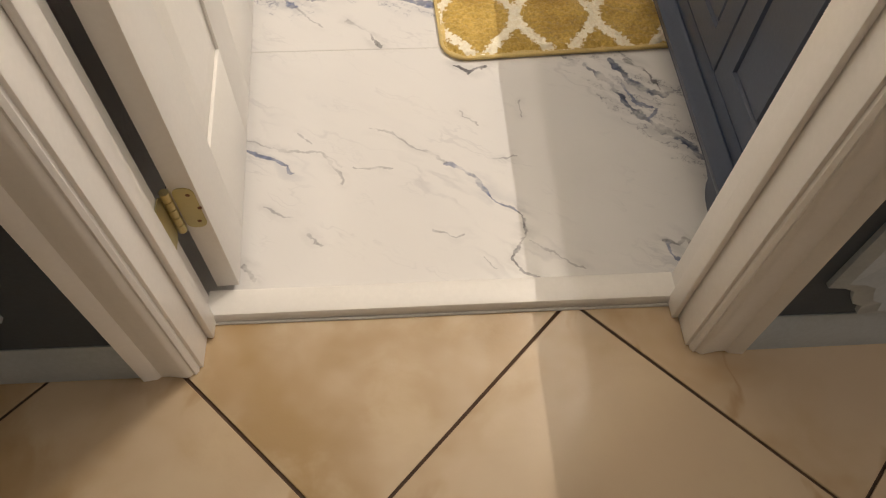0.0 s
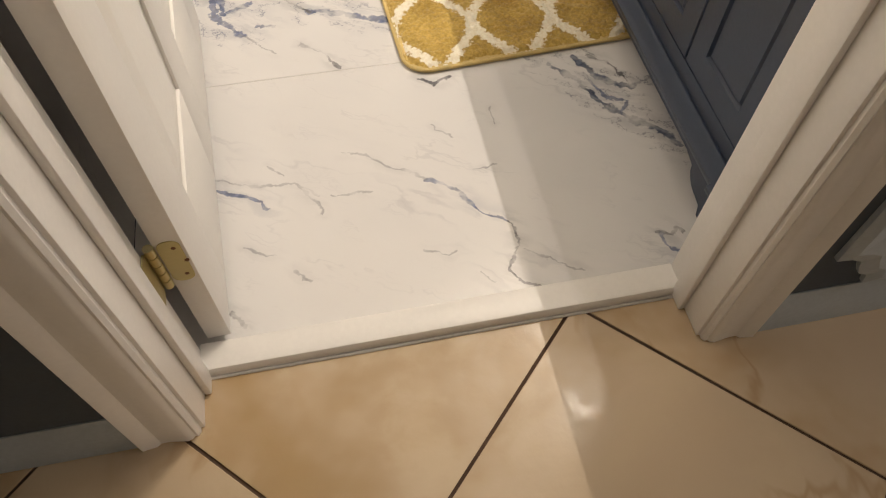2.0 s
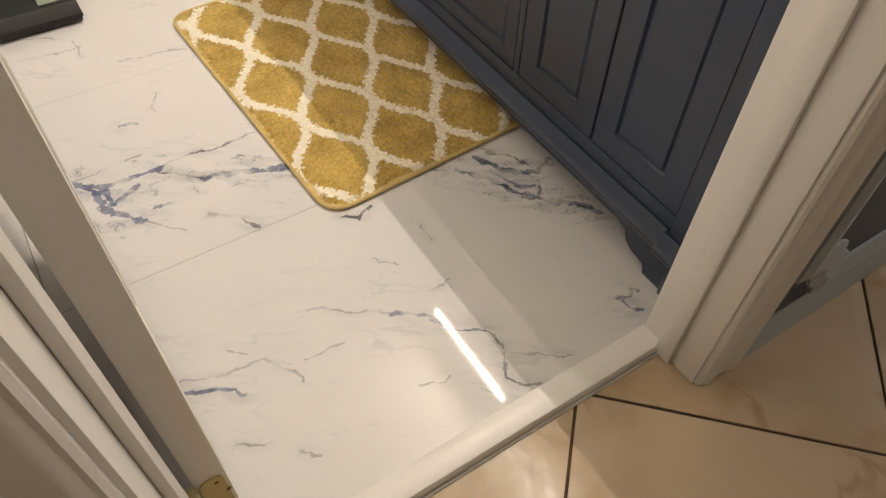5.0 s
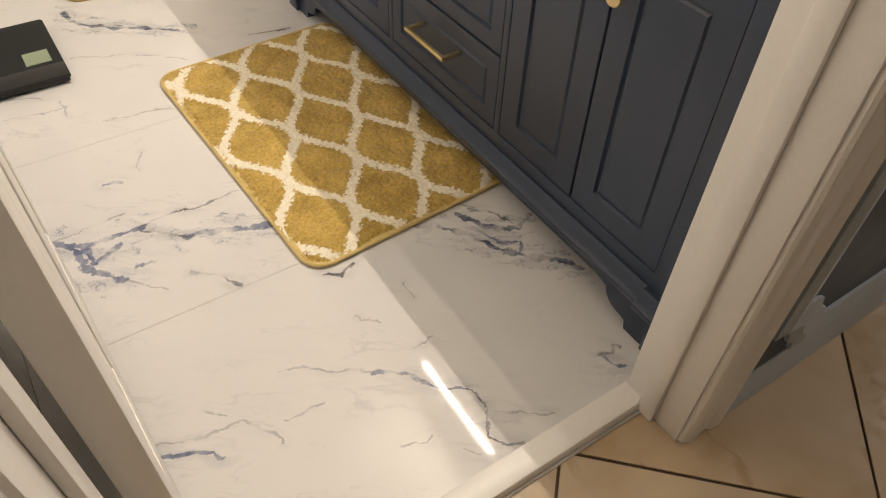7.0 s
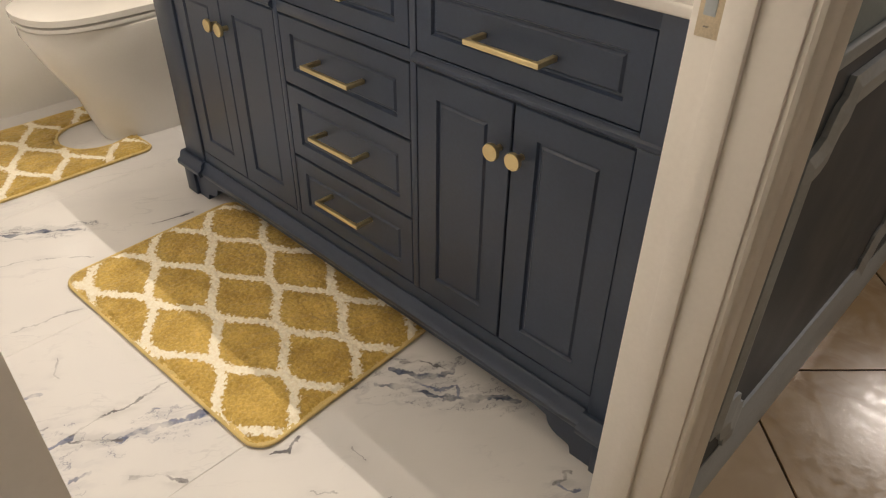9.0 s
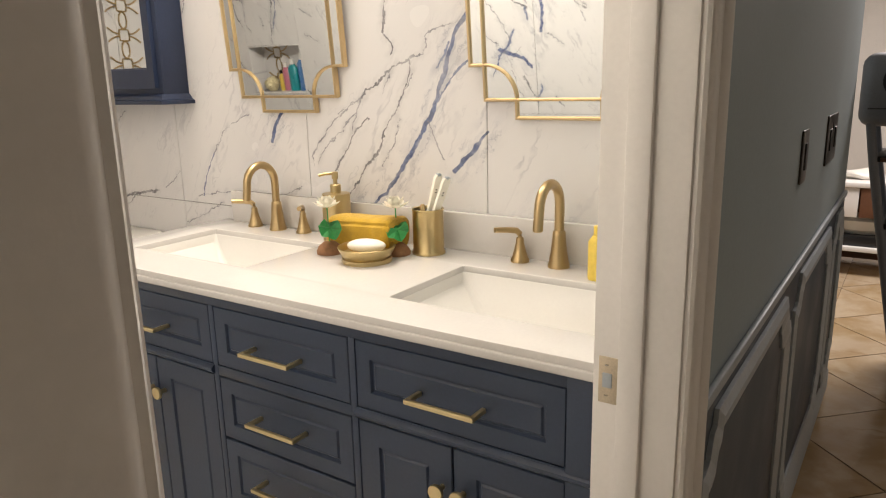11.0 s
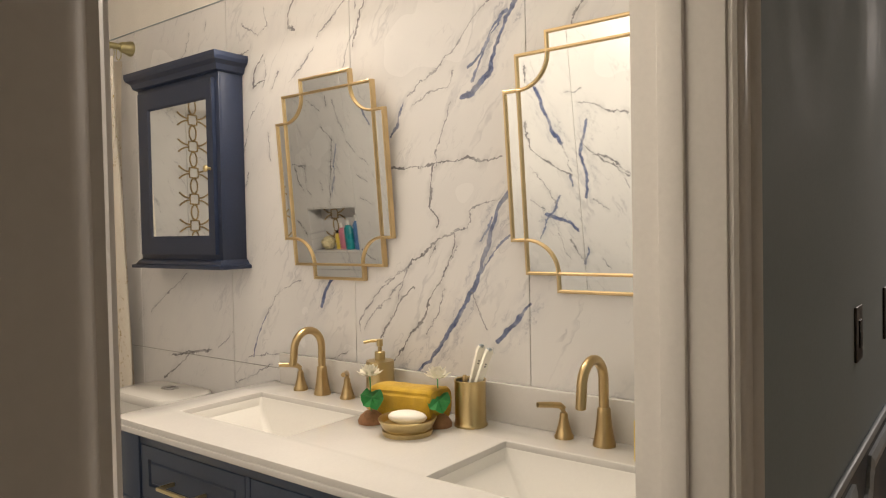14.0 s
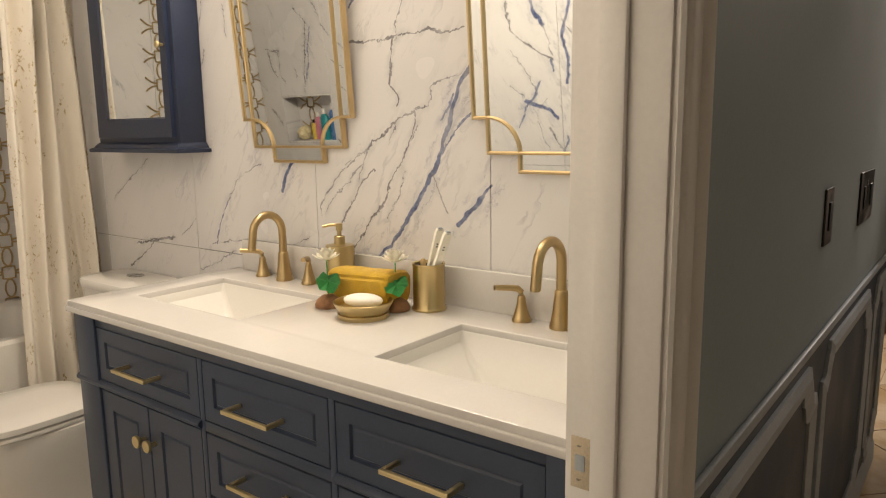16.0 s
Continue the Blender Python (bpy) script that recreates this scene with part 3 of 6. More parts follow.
# ---- structure ----
floor_bath = single("floor", bm_box(WEST, EAST, 0.047, NORTH, -0.08, -0.0012), GROUT, "pale grout bed under polished marble floor tiles", "floor", kind="structure")
floor_hall = single("floor_hall", bm_box(-3.2, 7.0, -3.2, 0.0, -0.08, -0.003), GROUT_DARK, "dark brown grout bed of the hall floor", "floor", kind="structure")


def notched(x0, x1, z0, z1, c):
    """Outline with a curved step cut into every corner."""
    cut = [(0.0, 1.0), (0.30, 0.96), (0.52, 0.84), (0.60, 0.62), (0.72, 0.40), (0.92, 0.30), (1.0, 0.0)]
    pts = []
    for cx, cz, sx, sz, back in ((x0, z0, 1, 1, False), (x1, z0, -1, 1, True), (x1, z1, -1, -1, False), (x0, z1, 1, -1, True)):
        pts += [(cx + sx * c * u, cz + sz * c * v) for u, v in (cut[::-1] if back else cut)]
    return pts


def door_wall():
    """The wall with the doorway, hall face painted in two greys."""
    bm = bmesh.new()
    box(bm, -3.0, -0.022, HALL_Y, BATH_Y, 0, CEIL)
    box(bm, DOOR_W + 0.022, 3.2, HALL_Y, BATH_Y, 0, CEIL)
    box(bm, -0.022, DOOR_W + 0.022, HALL_Y, BATH_Y, 2.07, CEIL)
    w = single("wall_south", bm, GREY_WALL, "grey painted hall wall with slate wainscot panels", "wall", kind="structure", smooth=False)
    # slate field of the wainscot, proud by a hair
    for x0, x1 in ((-3.0, -0.094), (DOOR_W + 0.094, 3.2)):
        part("wainscot", bm_box(x0, x1, HALL_Y - 0.004, HALL_Y, 0.10, 0.85), SLATE, w, "dark slate painted wainscot field")
        part("chair_rail", bm_box(x0, x1, HALL_Y - 0.012, HALL_Y, 0.85, 0.872, 0.004), MOULD, w, "slim grey chair rail")
        bm = prism(bmesh.new(), [(HALL_Y, 0), (HALL_Y - 0.014, 0), (HALL_Y - 0.014, 0.075), (HALL_Y - 0.008, 0.088), (HALL_Y - 0.006, 0.10), (HALL_Y, 0.10)], 0, x0, x1)
        part("baseboard", bm, MOULD, w, "grey painted baseboard")
    # notched panel mouldings
    for x0, x1 in ((0.895, 1.77), (1.85, 2.72), (2.80, 3.16), (-1.12, -0.205), (-2.02, -1.19)):
        z0, z1, c, t = 0.112, 0.820, 0.085, 0.055
        out = notched(x0, x1, z0, z1, c)
        inn = notched(x0 + t, x1 - t, z0 + t, z1 - t, c)
        bm = bmesh.new()
        rows = []
        for pts, y in ((out, HALL_Y - 0.004), (out, HALL_Y - 0.012), ([((a[0] * 2 + b_[0]) / 3, (a[1] * 2 + b_[1]) / 3) for a, b_ in zip(out, inn)], HALL_Y - 0.018), (inn, HALL_Y - 0.010), (inn, HALL_Y - 0.004)):
            rows.append([bm.verts.new((p[0], y, p[1])) for p in pts])
        for a, b_ in zip(rows, rows[1:]):
            n = len(a)
            for i in range(n):
                bm.faces.new((a[i], a[(i + 1) % n], b_[(i + 1) % n], b_[i]))
        bmesh.ops.recalc_face_normals(bm, faces=bm.faces)
        part("panel_moulding", bm, MOULD, w, "notched grey panel moulding", smooth=False)
    return w


wall_south = door_wall()


def plain_wall(name, x0, x1, y0, y1, z0, z1, mat, label):
    return single(name, bm_box(x0, x1, y0, y1, z0, z1), mat, label, "wall", kind="structure", smooth=False)


wall_east = plain_wall("wall_east", EAST + 0.012, EAST + 0.13, BATH_Y, NORTH + 0.13, 0, CEIL, CREAM, "cream painted wall above white marble tiles")
wall_north = plain_wall("wall_north", WEST - 0.13, EAST + 0.13, NORTH + 0.012, NORTH + 0.13, 0, CEIL, CREAM, "tiled end wall above the bathtub")
WALL_JOINT = paint("wall_joint_grout", (0.26, 0.24, 0.22), 0.9, 0.15)
single("grout_bed_east", bm_box(EAST + 0.004, EAST + 0.0118, BATH_Y, NORTH, 0, TILE_TOP), WALL_JOINT, "thin grey grout bed behind the wall tiles", "grout", kind="structure")
single("grout_bed_west", bm_box(WEST - 0.0118, WEST - 0.004, BATH_Y, 2.66, 0, TILE_TOP), WALL_JOINT, "thin grey grout bed behind the wall tiles", "grout", kind="structure")
# the west wall is left open for the shower niche
bm = bmesh.new()
NY0, NY1, NZ0, NZ1 = 2.672, 3.10, 1.063, 1.345
box(bm, WEST - 0.13, WEST - 0.012, BATH_Y, NY0, 0, CEIL)
box(bm, WEST - 0.13, WEST - 0.012, NY1, NORTH + 0.012, 0, CEIL)
box(bm, WEST - 0.13, WEST - 0.012, NY0, NY1, 0, NZ0)
box(bm, WEST - 0.13, WEST - 0.012, NY0, NY1, NZ1, CEIL)
box(bm, WEST - 0.13, WEST - 0.11, NY0, NY1, NZ0, NZ1)
wall_west = single("wall_west", bm, CREAM, "white marble tiled wall with a shower niche", "wall", kind="structure", smooth=False)
for x0, x1, y0, y1 in ((EAST - 0.003, EAST + 0.013, BATH_Y, NORTH), (WEST, EAST, NORTH - 0.003, NORTH + 0.013)):
    single("tile_trim", bm_box(x0, x1, y0, y1, TILE_TOP, TILE_TOP + 0.002), MOULD, "thin dark trim along the top tiles", "trim", kind="structure")
single("ceiling", bm_box(WEST - 0.13, EAST + 0.13, HALL_Y, NORTH + 0.13, CEIL, CEIL + 0.1), CREAM, "flat cream painted ceiling", "ceiling", kind="structure")
single("ceiling_hall", bm_box(-3.2, 7.0, -3.2, HALL_Y, CEIL, CEIL + 0.1), CREAM, "flat cream painted hall ceiling", "ceiling", kind="structure")
plain_wall("wall_hall_west", -3.2, -3.0, -3.2, BATH_Y, 0, CEIL, CREAM, "cream painted hall end wall")
plain_wall("wall_hall_south", -3.2, 3.4, -1.45, -1.33, 0, CEIL, CREAM, "cream painted hall wall opposite the door")
plain_wall("wall_far_east", 6.9, 7.0, -3.2, 3.4, 0, CEIL, CREAM, "pale painted far room wall")
plain_wall("wall_far_south", 3.28, 7.0, -3.2, -3.1, 0, CEIL, CREAM, "pale painted far room wall")
plain_wall("wall_far_north", 3.2, 7.0, 3.3, 3.4, 0, CEIL, CREAM, "pale painted far room wall")
plain_wall("wall_far_west", 3.08, 3.2, BATH_Y, 3.4, 0, CEIL, GREY_WALL, "grey painted return wall")
floor_far = single("floor_far", bm_box(3.2, 7.0, 0.0, 3.4, -0.08, -0.003), GROUT_DARK, "brown grout bed of the far room floor", "floor", kind="structure")
single("ceiling_far", bm_box(3.08, 7.0, HALL_Y, 3.4, CEIL, CEIL + 0.1), CREAM, "flat cream ceiling of the far room", "ceiling", kind="structure")


# ---- door frame, threshold, door ----
def door_frame():
    f = thing("door_frame", DOOR_W / 2, 0, 0, "white glossy painted door frame with moulded casing", "door frame", kind="structure")
    y0, y1, ystop0, ystop1 = HALL_Y - 0.002, 0.045, -0.028, 0.006
    for side, xf, s in (("left", 0.0, -1), ("right", DOOR_W, 1)):
        part("jamb", bm_box(xf, xf + s * 0.022, y0, y1 if s > 0 else 0.039, 0, 2.07, 0.002), WHITE, f)
        part("door_stop", bm_box(xf - s * 0.011, xf, ystop0, ystop1, 0, 2.05, 0.003), WHITE, f)
        # casing profile: bead at the opening, flat, back band
        a = [(0.006, 0), (0.006, -0.008), (0.010, -0.013), (0.014, -0.012), (0.018, -0.016), (0.024, -0.018), (0.050, -0.014), (0.062, -0.014), (0.067, -0.018), (0.088, -0.021), (0.093, -0.016), (0.093, 0)]
        prof = [(xf + s * u, HALL_Y + v) for u, v in a]
        part("casing", prism(bmesh.new(), prof, 2, 0, 2.12), WHITE, f, "white moulded casing")
        prof = [(xf + s * u, BATH_Y - v) for u, v in a]
        part("casing", prism(bmesh.new(), prof, 2, 0, 2.12), WHITE, f, "white moulded casing")
    part("head_jamb", bm_box(-0.022, DOOR_W + 0.022, y0, y1, 2.05, 2.07), WHITE, f)
    part("head_casing", bm_box(-0.093, DOOR_W + 0.093, HALL_Y - 0.018, HALL_Y, 2.058, 2.13, 0.004), WHITE, f)
    # strike plate, tarnished
    plate = part("strike_plate", bm_box(DOOR_W - 0.0015, DOOR_W + 0.001, 0.008, 0.036, 0.895, 0.965, 0.0008), STRIKE, f, "small tarnished cream strike plate")
    part("latch_hole", bm_box(DOOR_W - 0.003, DOOR_W, 0.016, 0.030, 0.919, 0.941, 0.001), MOULD, plate, "worn grey latch hole")
    for z in (0.907, 0.953):
        part("screw", lathe(bmesh.new(), [(0, 0.001), (0.003, 0.001), (0.003, 0), (0, 0)], DOOR_W - 0.002, 0.024, z, 10), STEEL, plate)
    return f


door_frame()
bm = prism(bmesh.new(), [(0.0, 0.0), (0.0, 0.013), (0.004, 0.019), (0.010, 0.0205), (0.045, 0.0205), (0.049, 0.018), (0.049, -0.02), (0.0, -0.02)], 0, 0.0, DOOR_W)
single("threshold", bm, WHITE, "white polished marble door threshold", "threshold", kind="structure")
tube(bm := bmesh.new(), [(0.003, -0.002, 0.001), (0.25, -0.003, 0.001), (0.5, -0.002, 0.001), (0.757, -0.003, 0.001)], 0.003, 8)
single("caulk_line", bm, CAULK, "uneven white caulk bead along the threshold", "caulk", kind="structure")


def panel_door():
    """Six-panel door swung open into the bathroom, hinged at the left jamb."""
    d = thing("door_1", 0.03, 0.05, 0.02, "white painted panel door standing open", "door", kind="structure")
    x0, x1, y0, w, h, z0 = 0.012, 0.047, 0.056, 0.735, 2.02, 0.022
    part("slab", bm_box(x0 + 0.006, x1 - 0.006, y0, y0 + w, z0, z0 + h, 0.001), WHITE, d)
    part("edge_lipping", bm_box(x0, x1, y0 - 0.0015, y0, z0, z0 + h, 0.0005), WHITE, d)
    cols = ((0.0, 0.11), (0.3175, 0.4275), (0.635, 0.745))
    rails = ((0.0, 0.21), (0.80, 0.96), (1.58, 1.68), (1.91, 2.02))
    for xa, xb in ((x0, x0 + 0.006), (x1 - 0.006, x1)):
        for a, b_ in cols:
            part("stile", bm_box(xa, xb, y0 + a, y0 + b_, z0, z0 + h, 0.001), WHITE, d)
        for a, b_ in rails:
            for (c0, c1), (d0, d1) in zip(cols, cols[1:]):
                part("rail", bm_box(xa, xb, y0 + c1, y0 + d0, z0 + a, z0 + b_, 0.001), WHITE, d)
        # raised fields with sloping edges
        for (r0, r1), (s0, s1) in zip(rails, rails[1:]):
            for (c0, c1), (d0, d1) in zip(cols, cols[1:]):
                bm = bmesh.new()
                ya, yb, za, zb = y0 + c1 + 0.012, y0 + d0 - 0.012, z0 + r1 + 0.012, z0 + s0 - 0.012
                out = 1 if xa > 0.02 else -1
                flat = (x1 - 0.006) if out > 0 else (x0 + 0.006)
                lo = [bm.verts.new((flat, y, z)) for y, z in ((ya, za), (yb, za), (yb, zb), (ya, zb))]
                hi = [bm.verts.new((flat + out * 0.005, y, z)) for y, z in ((ya + 0.03, za + 0.03), (yb - 0.03, za + 0.03), (yb - 0.03, zb - 0.03), (ya + 0.03, zb - 0.03))]
                bm.faces.new(hi)
                for i in range(4):
                    bm.faces.new((lo[i], lo[(i + 1) % 4], hi[(i + 1) % 4], hi[i]))
                bmesh.ops.recalc_face_normals(bm, faces=bm.faces)
                part("door_panel", bm, WHITE, d, smooth=False)
    for zc in (0.24, 1.05, 1.85):
        hinge = part("hinge", prism(bmesh.new(), rounded(x0 + 0.003, x1 - 0.004, zc - 0.045, zc + 0.045, 0.012), 1, y0 - 0.003, y0 + 0.001), BRASS, d, "tarnished brass butt hinge with rounded corners")
        for k in range(5):
            part("knuckle", lathe(bmesh.new(), [(0, 0), (0.0065, 0), (0.0065, 0.0165), (0, 0.0165)], 0.007, y0 - 0.006, zc - 0.045 + k * 0.018, 14), BRASS, hinge)
        part("jamb_leaf", prism(bmesh.new(), rounded(0.008, 0.046, zc - 0.045, zc + 0.045, 0.010), 0, -0.0005, 0.0015), BRASS, hinge)
        for dx, dz in ((0.022, 0.03), (0.030, 0.0), (0.022, -0.03)):
            bm = bmesh.new()
            bmesh.ops.create_uvsphere(bm, u_segments=10, v_segments=6, radius=0.0035, matrix=Matrix.Translation((x0 + dx, y0 - 0.0025, zc + dz)) @ Matrix.Diagonal((1, 0.4, 1, 1)))
            part("screw", bm, BROWN, hinge)
    pivot = pose(0.012, 0.056, 0)
    d.matrix_basis = pivot @ pose(0, 0, 0, 0, 0, 2.8) @ pivot.inverted() @ d.matrix_basis
    return d


panel_door()


# ---- vanity ----
VX, VY0, VY1, VZ = 0.863, 0.040, 1.598, 0.885   # front face, ends, top of the body


def bar_handle(parent, yc, zc, length=0.15):
    h = part("handle", bm_box(0.815, 0.824, yc - length / 2, yc + length / 2, zc - 0.0045, zc + 0.0045, 0.0012), GOLD_PALE, parent, "square pale gold bar handle")
    for y in (yc - length / 2 + 0.005, yc + length / 2 - 0.005):
        part("handle_post", bm_box(0.820, VX, y - 0.0045, y + 0.0045, zc - 0.0045, zc + 0.0045, 0.001), GOLD_PALE, h)


def framed_front(name, parent, y0, y1, z0, z1, label, rail=0.055):
    """An inset front: frame round a recessed panel with a small step."""
    bm = bmesh.new()
    r = rail
    loops = []
    for inset, x in ((0.0, VX + 0.018), (0.0, VX + 0.002), (0.0015, VX), (r, VX), (r + 0.003, VX + 0.006), (r + 0.007, VX + 0.006), (r + 0.011, VX + 0.002)):
        loops.append([bm.verts.new((x, y, z)) for y, z in ((y0 + inset, z0 + inset), (y1 - inset, z0 + inset), (y1 - inset, z1 - inset), (y0 + inset, z1 - inset))])
    for a, b_ in zip(loops, loops[1:]):
        for i in range(4):
            bm.faces.new((a[i], a[(i + 1) % 4], b_[(i + 1) % 4], b_[i]))
    bm.faces.new(loops[-1])
    bm.faces.new(loops[0])
    bmesh.ops.recalc_face_normals(bm, faces=bm.faces)
    return part(name, bm, NAVY, parent, label, smooth=False)


def vanity():
    v = thing("vanity_cabinet", 1.1, 0.79, 0, "dark navy painted double vanity with gold handles", "vanity")
    back = EAST - 0.002
    # carcass colour holds the shade that shows between the fronts
    body = bmesh.new()
    box(body, VX + 0.02, back, VY0 + 0.004, VY1 - 0.004, 0.13, 0.735)
    box(body, VX + 0.02, VX + 0.03, VY0 + 0.004, VY1 - 0.004, 0.735, VZ)
    part("carcass", body, GAP, v, "carcass painted near-black for shade in the gaps")
    part("side_panel", bm_box(VX + 0.03, back, VY1 - 0.02, VY1, 0.12, VZ, 0.002), NAVY, v)
    part("side_panel", bm_box(VX + 0.03, back, VY0, VY0 + 0.02, 0.12, VZ, 0.002), NAVY, v)
    # face frame
    g = 0.002
    divs = (0.128, 0.595, 1.024, 1.491)
    for y0, y1 in ((VY0, divs[0]), (divs[3], VY1)):
        part("corner_post", bm_box(VX - 0.006, VX + 0.03, y0, y1, 0.12, VZ, 0.004), NAVY, v)
    for y0, y1 in ((0.587, 0.603), (1.016, 1.032)):
        part("stile", bm_box(VX, VX + 0.02, y0, y1, 0.165, 0.853, 0.001), NAVY, v)
    part("top_rail", bm_box(VX, VX + 0.02, divs[0], divs[3], 0.853, VZ, 0.001), NAVY, v)
    part("bottom_rail", bm_box(VX, VX + 0.02, divs[0], divs[3], 0.120, 0.165, 0.001), NAVY, v)
    # small moulding under the top drawers
    prof = [(VX + 0.004, 0.680), (VX - 0.004, 0.684), (VX - 0.010, 0.690), (VX - 0.010, 0.697), (VX - 0.004, 0.702), (VX + 0.004, 0.705)]
    for y0, y1 in ((VY0 - 0.003, 0.590), (1.029, VY1 + 0.008)):
        part("waist_moulding", prism(bmesh.new(), prof, 1, y0, y1), NAVY, v)
    for y0, y1 in ((0.128, 0.587), (0.603, 1.016), (1.032, 1.491)):
        part("rail", bm_box(VX, VX + 0.02, y0, y1, 0.680, 0.705, 0.001), NAVY, v)
    # top drawers
    for y0, y1 in ((divs[0], 0.587), (0.603, 1.016), (1.032, divs[3])):
        f = framed_front("drawer_front", v, y0 + g, y1 - g, 0.707, 0.851, "", 0.036)
        bar_handle(f, (y0 + y1) / 2, 0.773)
    # the middle bank of drawers
    for z0, z1, hz in ((0.520, 0.678, 0.604), (0.338, 0.518, 0.441), (0.167, 0.336, 0.277)):
        f = framed_front("drawer_front", v, 0.603 + g, 1.016 - g, z0 + g, z1 - g, "", 0.036)
        bar_handle(f, 0.808, hz)
    # doors in pairs
    for y0, y1 in ((divs[0], 0.587), (1.032, divs[3])):
        mid = (y0 + y1) / 2
        for a, b_, ky in ((y0, mid, mid - 0.024), (mid, y1, mid + 0.024)):
            d = framed_front("cabinet_door", v, a + g, b_ - g, 0.167, 0.678, "", 0.050)
            bm = bmesh.new()
            lathe(bm, [(0, 0), (0.006, 0), (0.006, 0.012), (0.008, 0.016), (0.0155, 0.020), (0.0165, 0.024), (0.0155, 0.028), (0.012, 0.0285), (0, 0.0285)], 0, 0, 0, 20)
            bm.transform(pose(VX, ky, 0.590, 0, -90, 0))
            part("knob", bm, GOLD_PALE, d, "round pale gold knob")
    # plinth: moulding above, skirt with feet and arched cut-out
    prof = [(VX + 0.01, 0.088), (VX - 0.020, 0.088), (VX - 0.024, 0.094), (VX - 0.024, 0.104), (VX - 0.014, 0.112), (VX - 0.010, 0.126), (VX - 0.004, 0.132), (VX + 0.01, 0.132)]
    part("plinth_moulding", prism(bmesh.new(), prof, 1, 0.13, 1.49), NAVY, v)
    prof2 = [(x - (0.010 if x < VX else 0), z) for x, z in prof]
    for y0, y1 in ((VY0 - 0.001, 0.132), (1.488, VY1 + 0.012)):
        part("plinth_moulding", prism(bmesh.new(), prof2, 1, y0, y1), NAVY, v)

    def half(y, s):
        """Foot outline from its outer edge inwards: step, curve up to the skirt."""
        return [(y, 0.0), (y + s * 0.105, 0.0), (y + s * 0.110, 0.020), (y + s * 0.125, 0.024)] + [(y + s * (0.125 + 0.045 * math.sin(a)), 0.024 + 0.036 * (1 - math.cos(a))) for a in (0.3, 0.6, 0.9, 1.2, 1.5708)] + [(y + s * 0.20, 0.068)]
    left, right = half(VY0, 1), half(VY1 + 0.006, -1)
    outline = [(VY0, 0.090)] + left + right[::-1] + [(VY1 + 0.006, 0.090)]
    part("skirt", prism(bmesh.new(), [(y, z) for y, z in outline], 0, VX - 0.012, VX + 0.012), NAVY, v, "skirt board with bracket feet")
    for y in (VY0 + 0.001, VY1 - 0.05):
        part("foot", bm_box(VX - 0.022, VX + 0.05, y, y + 0.055, 0, 0.09, 0.003), NAVY, v)
        part("foot", bm_box(back - 0.08, back - 0.02, y, y + 0.055, 0, 0.125, 0.003), NAVY, v)
    side = [(VX + 0.04, 0.125), (VX + 0.04, 0.02), (VX + 0.10, 0.03), (VX + 0.15, 0.07), (back - 0.13, 0.07), (back - 0.08, 0.03), (back - 0.02, 0.02), (back - 0.02, 0.125)]
    part("side_skirt", prism(bmesh.new(), side, 1, VY1 - 0.02, VY1 + 0.004), NAVY, v)
    return v


vanity()

SINKS = ((0.968, 1.264, 0.122, 0.577), (0.990, 1.273, 1.040, 1.498))


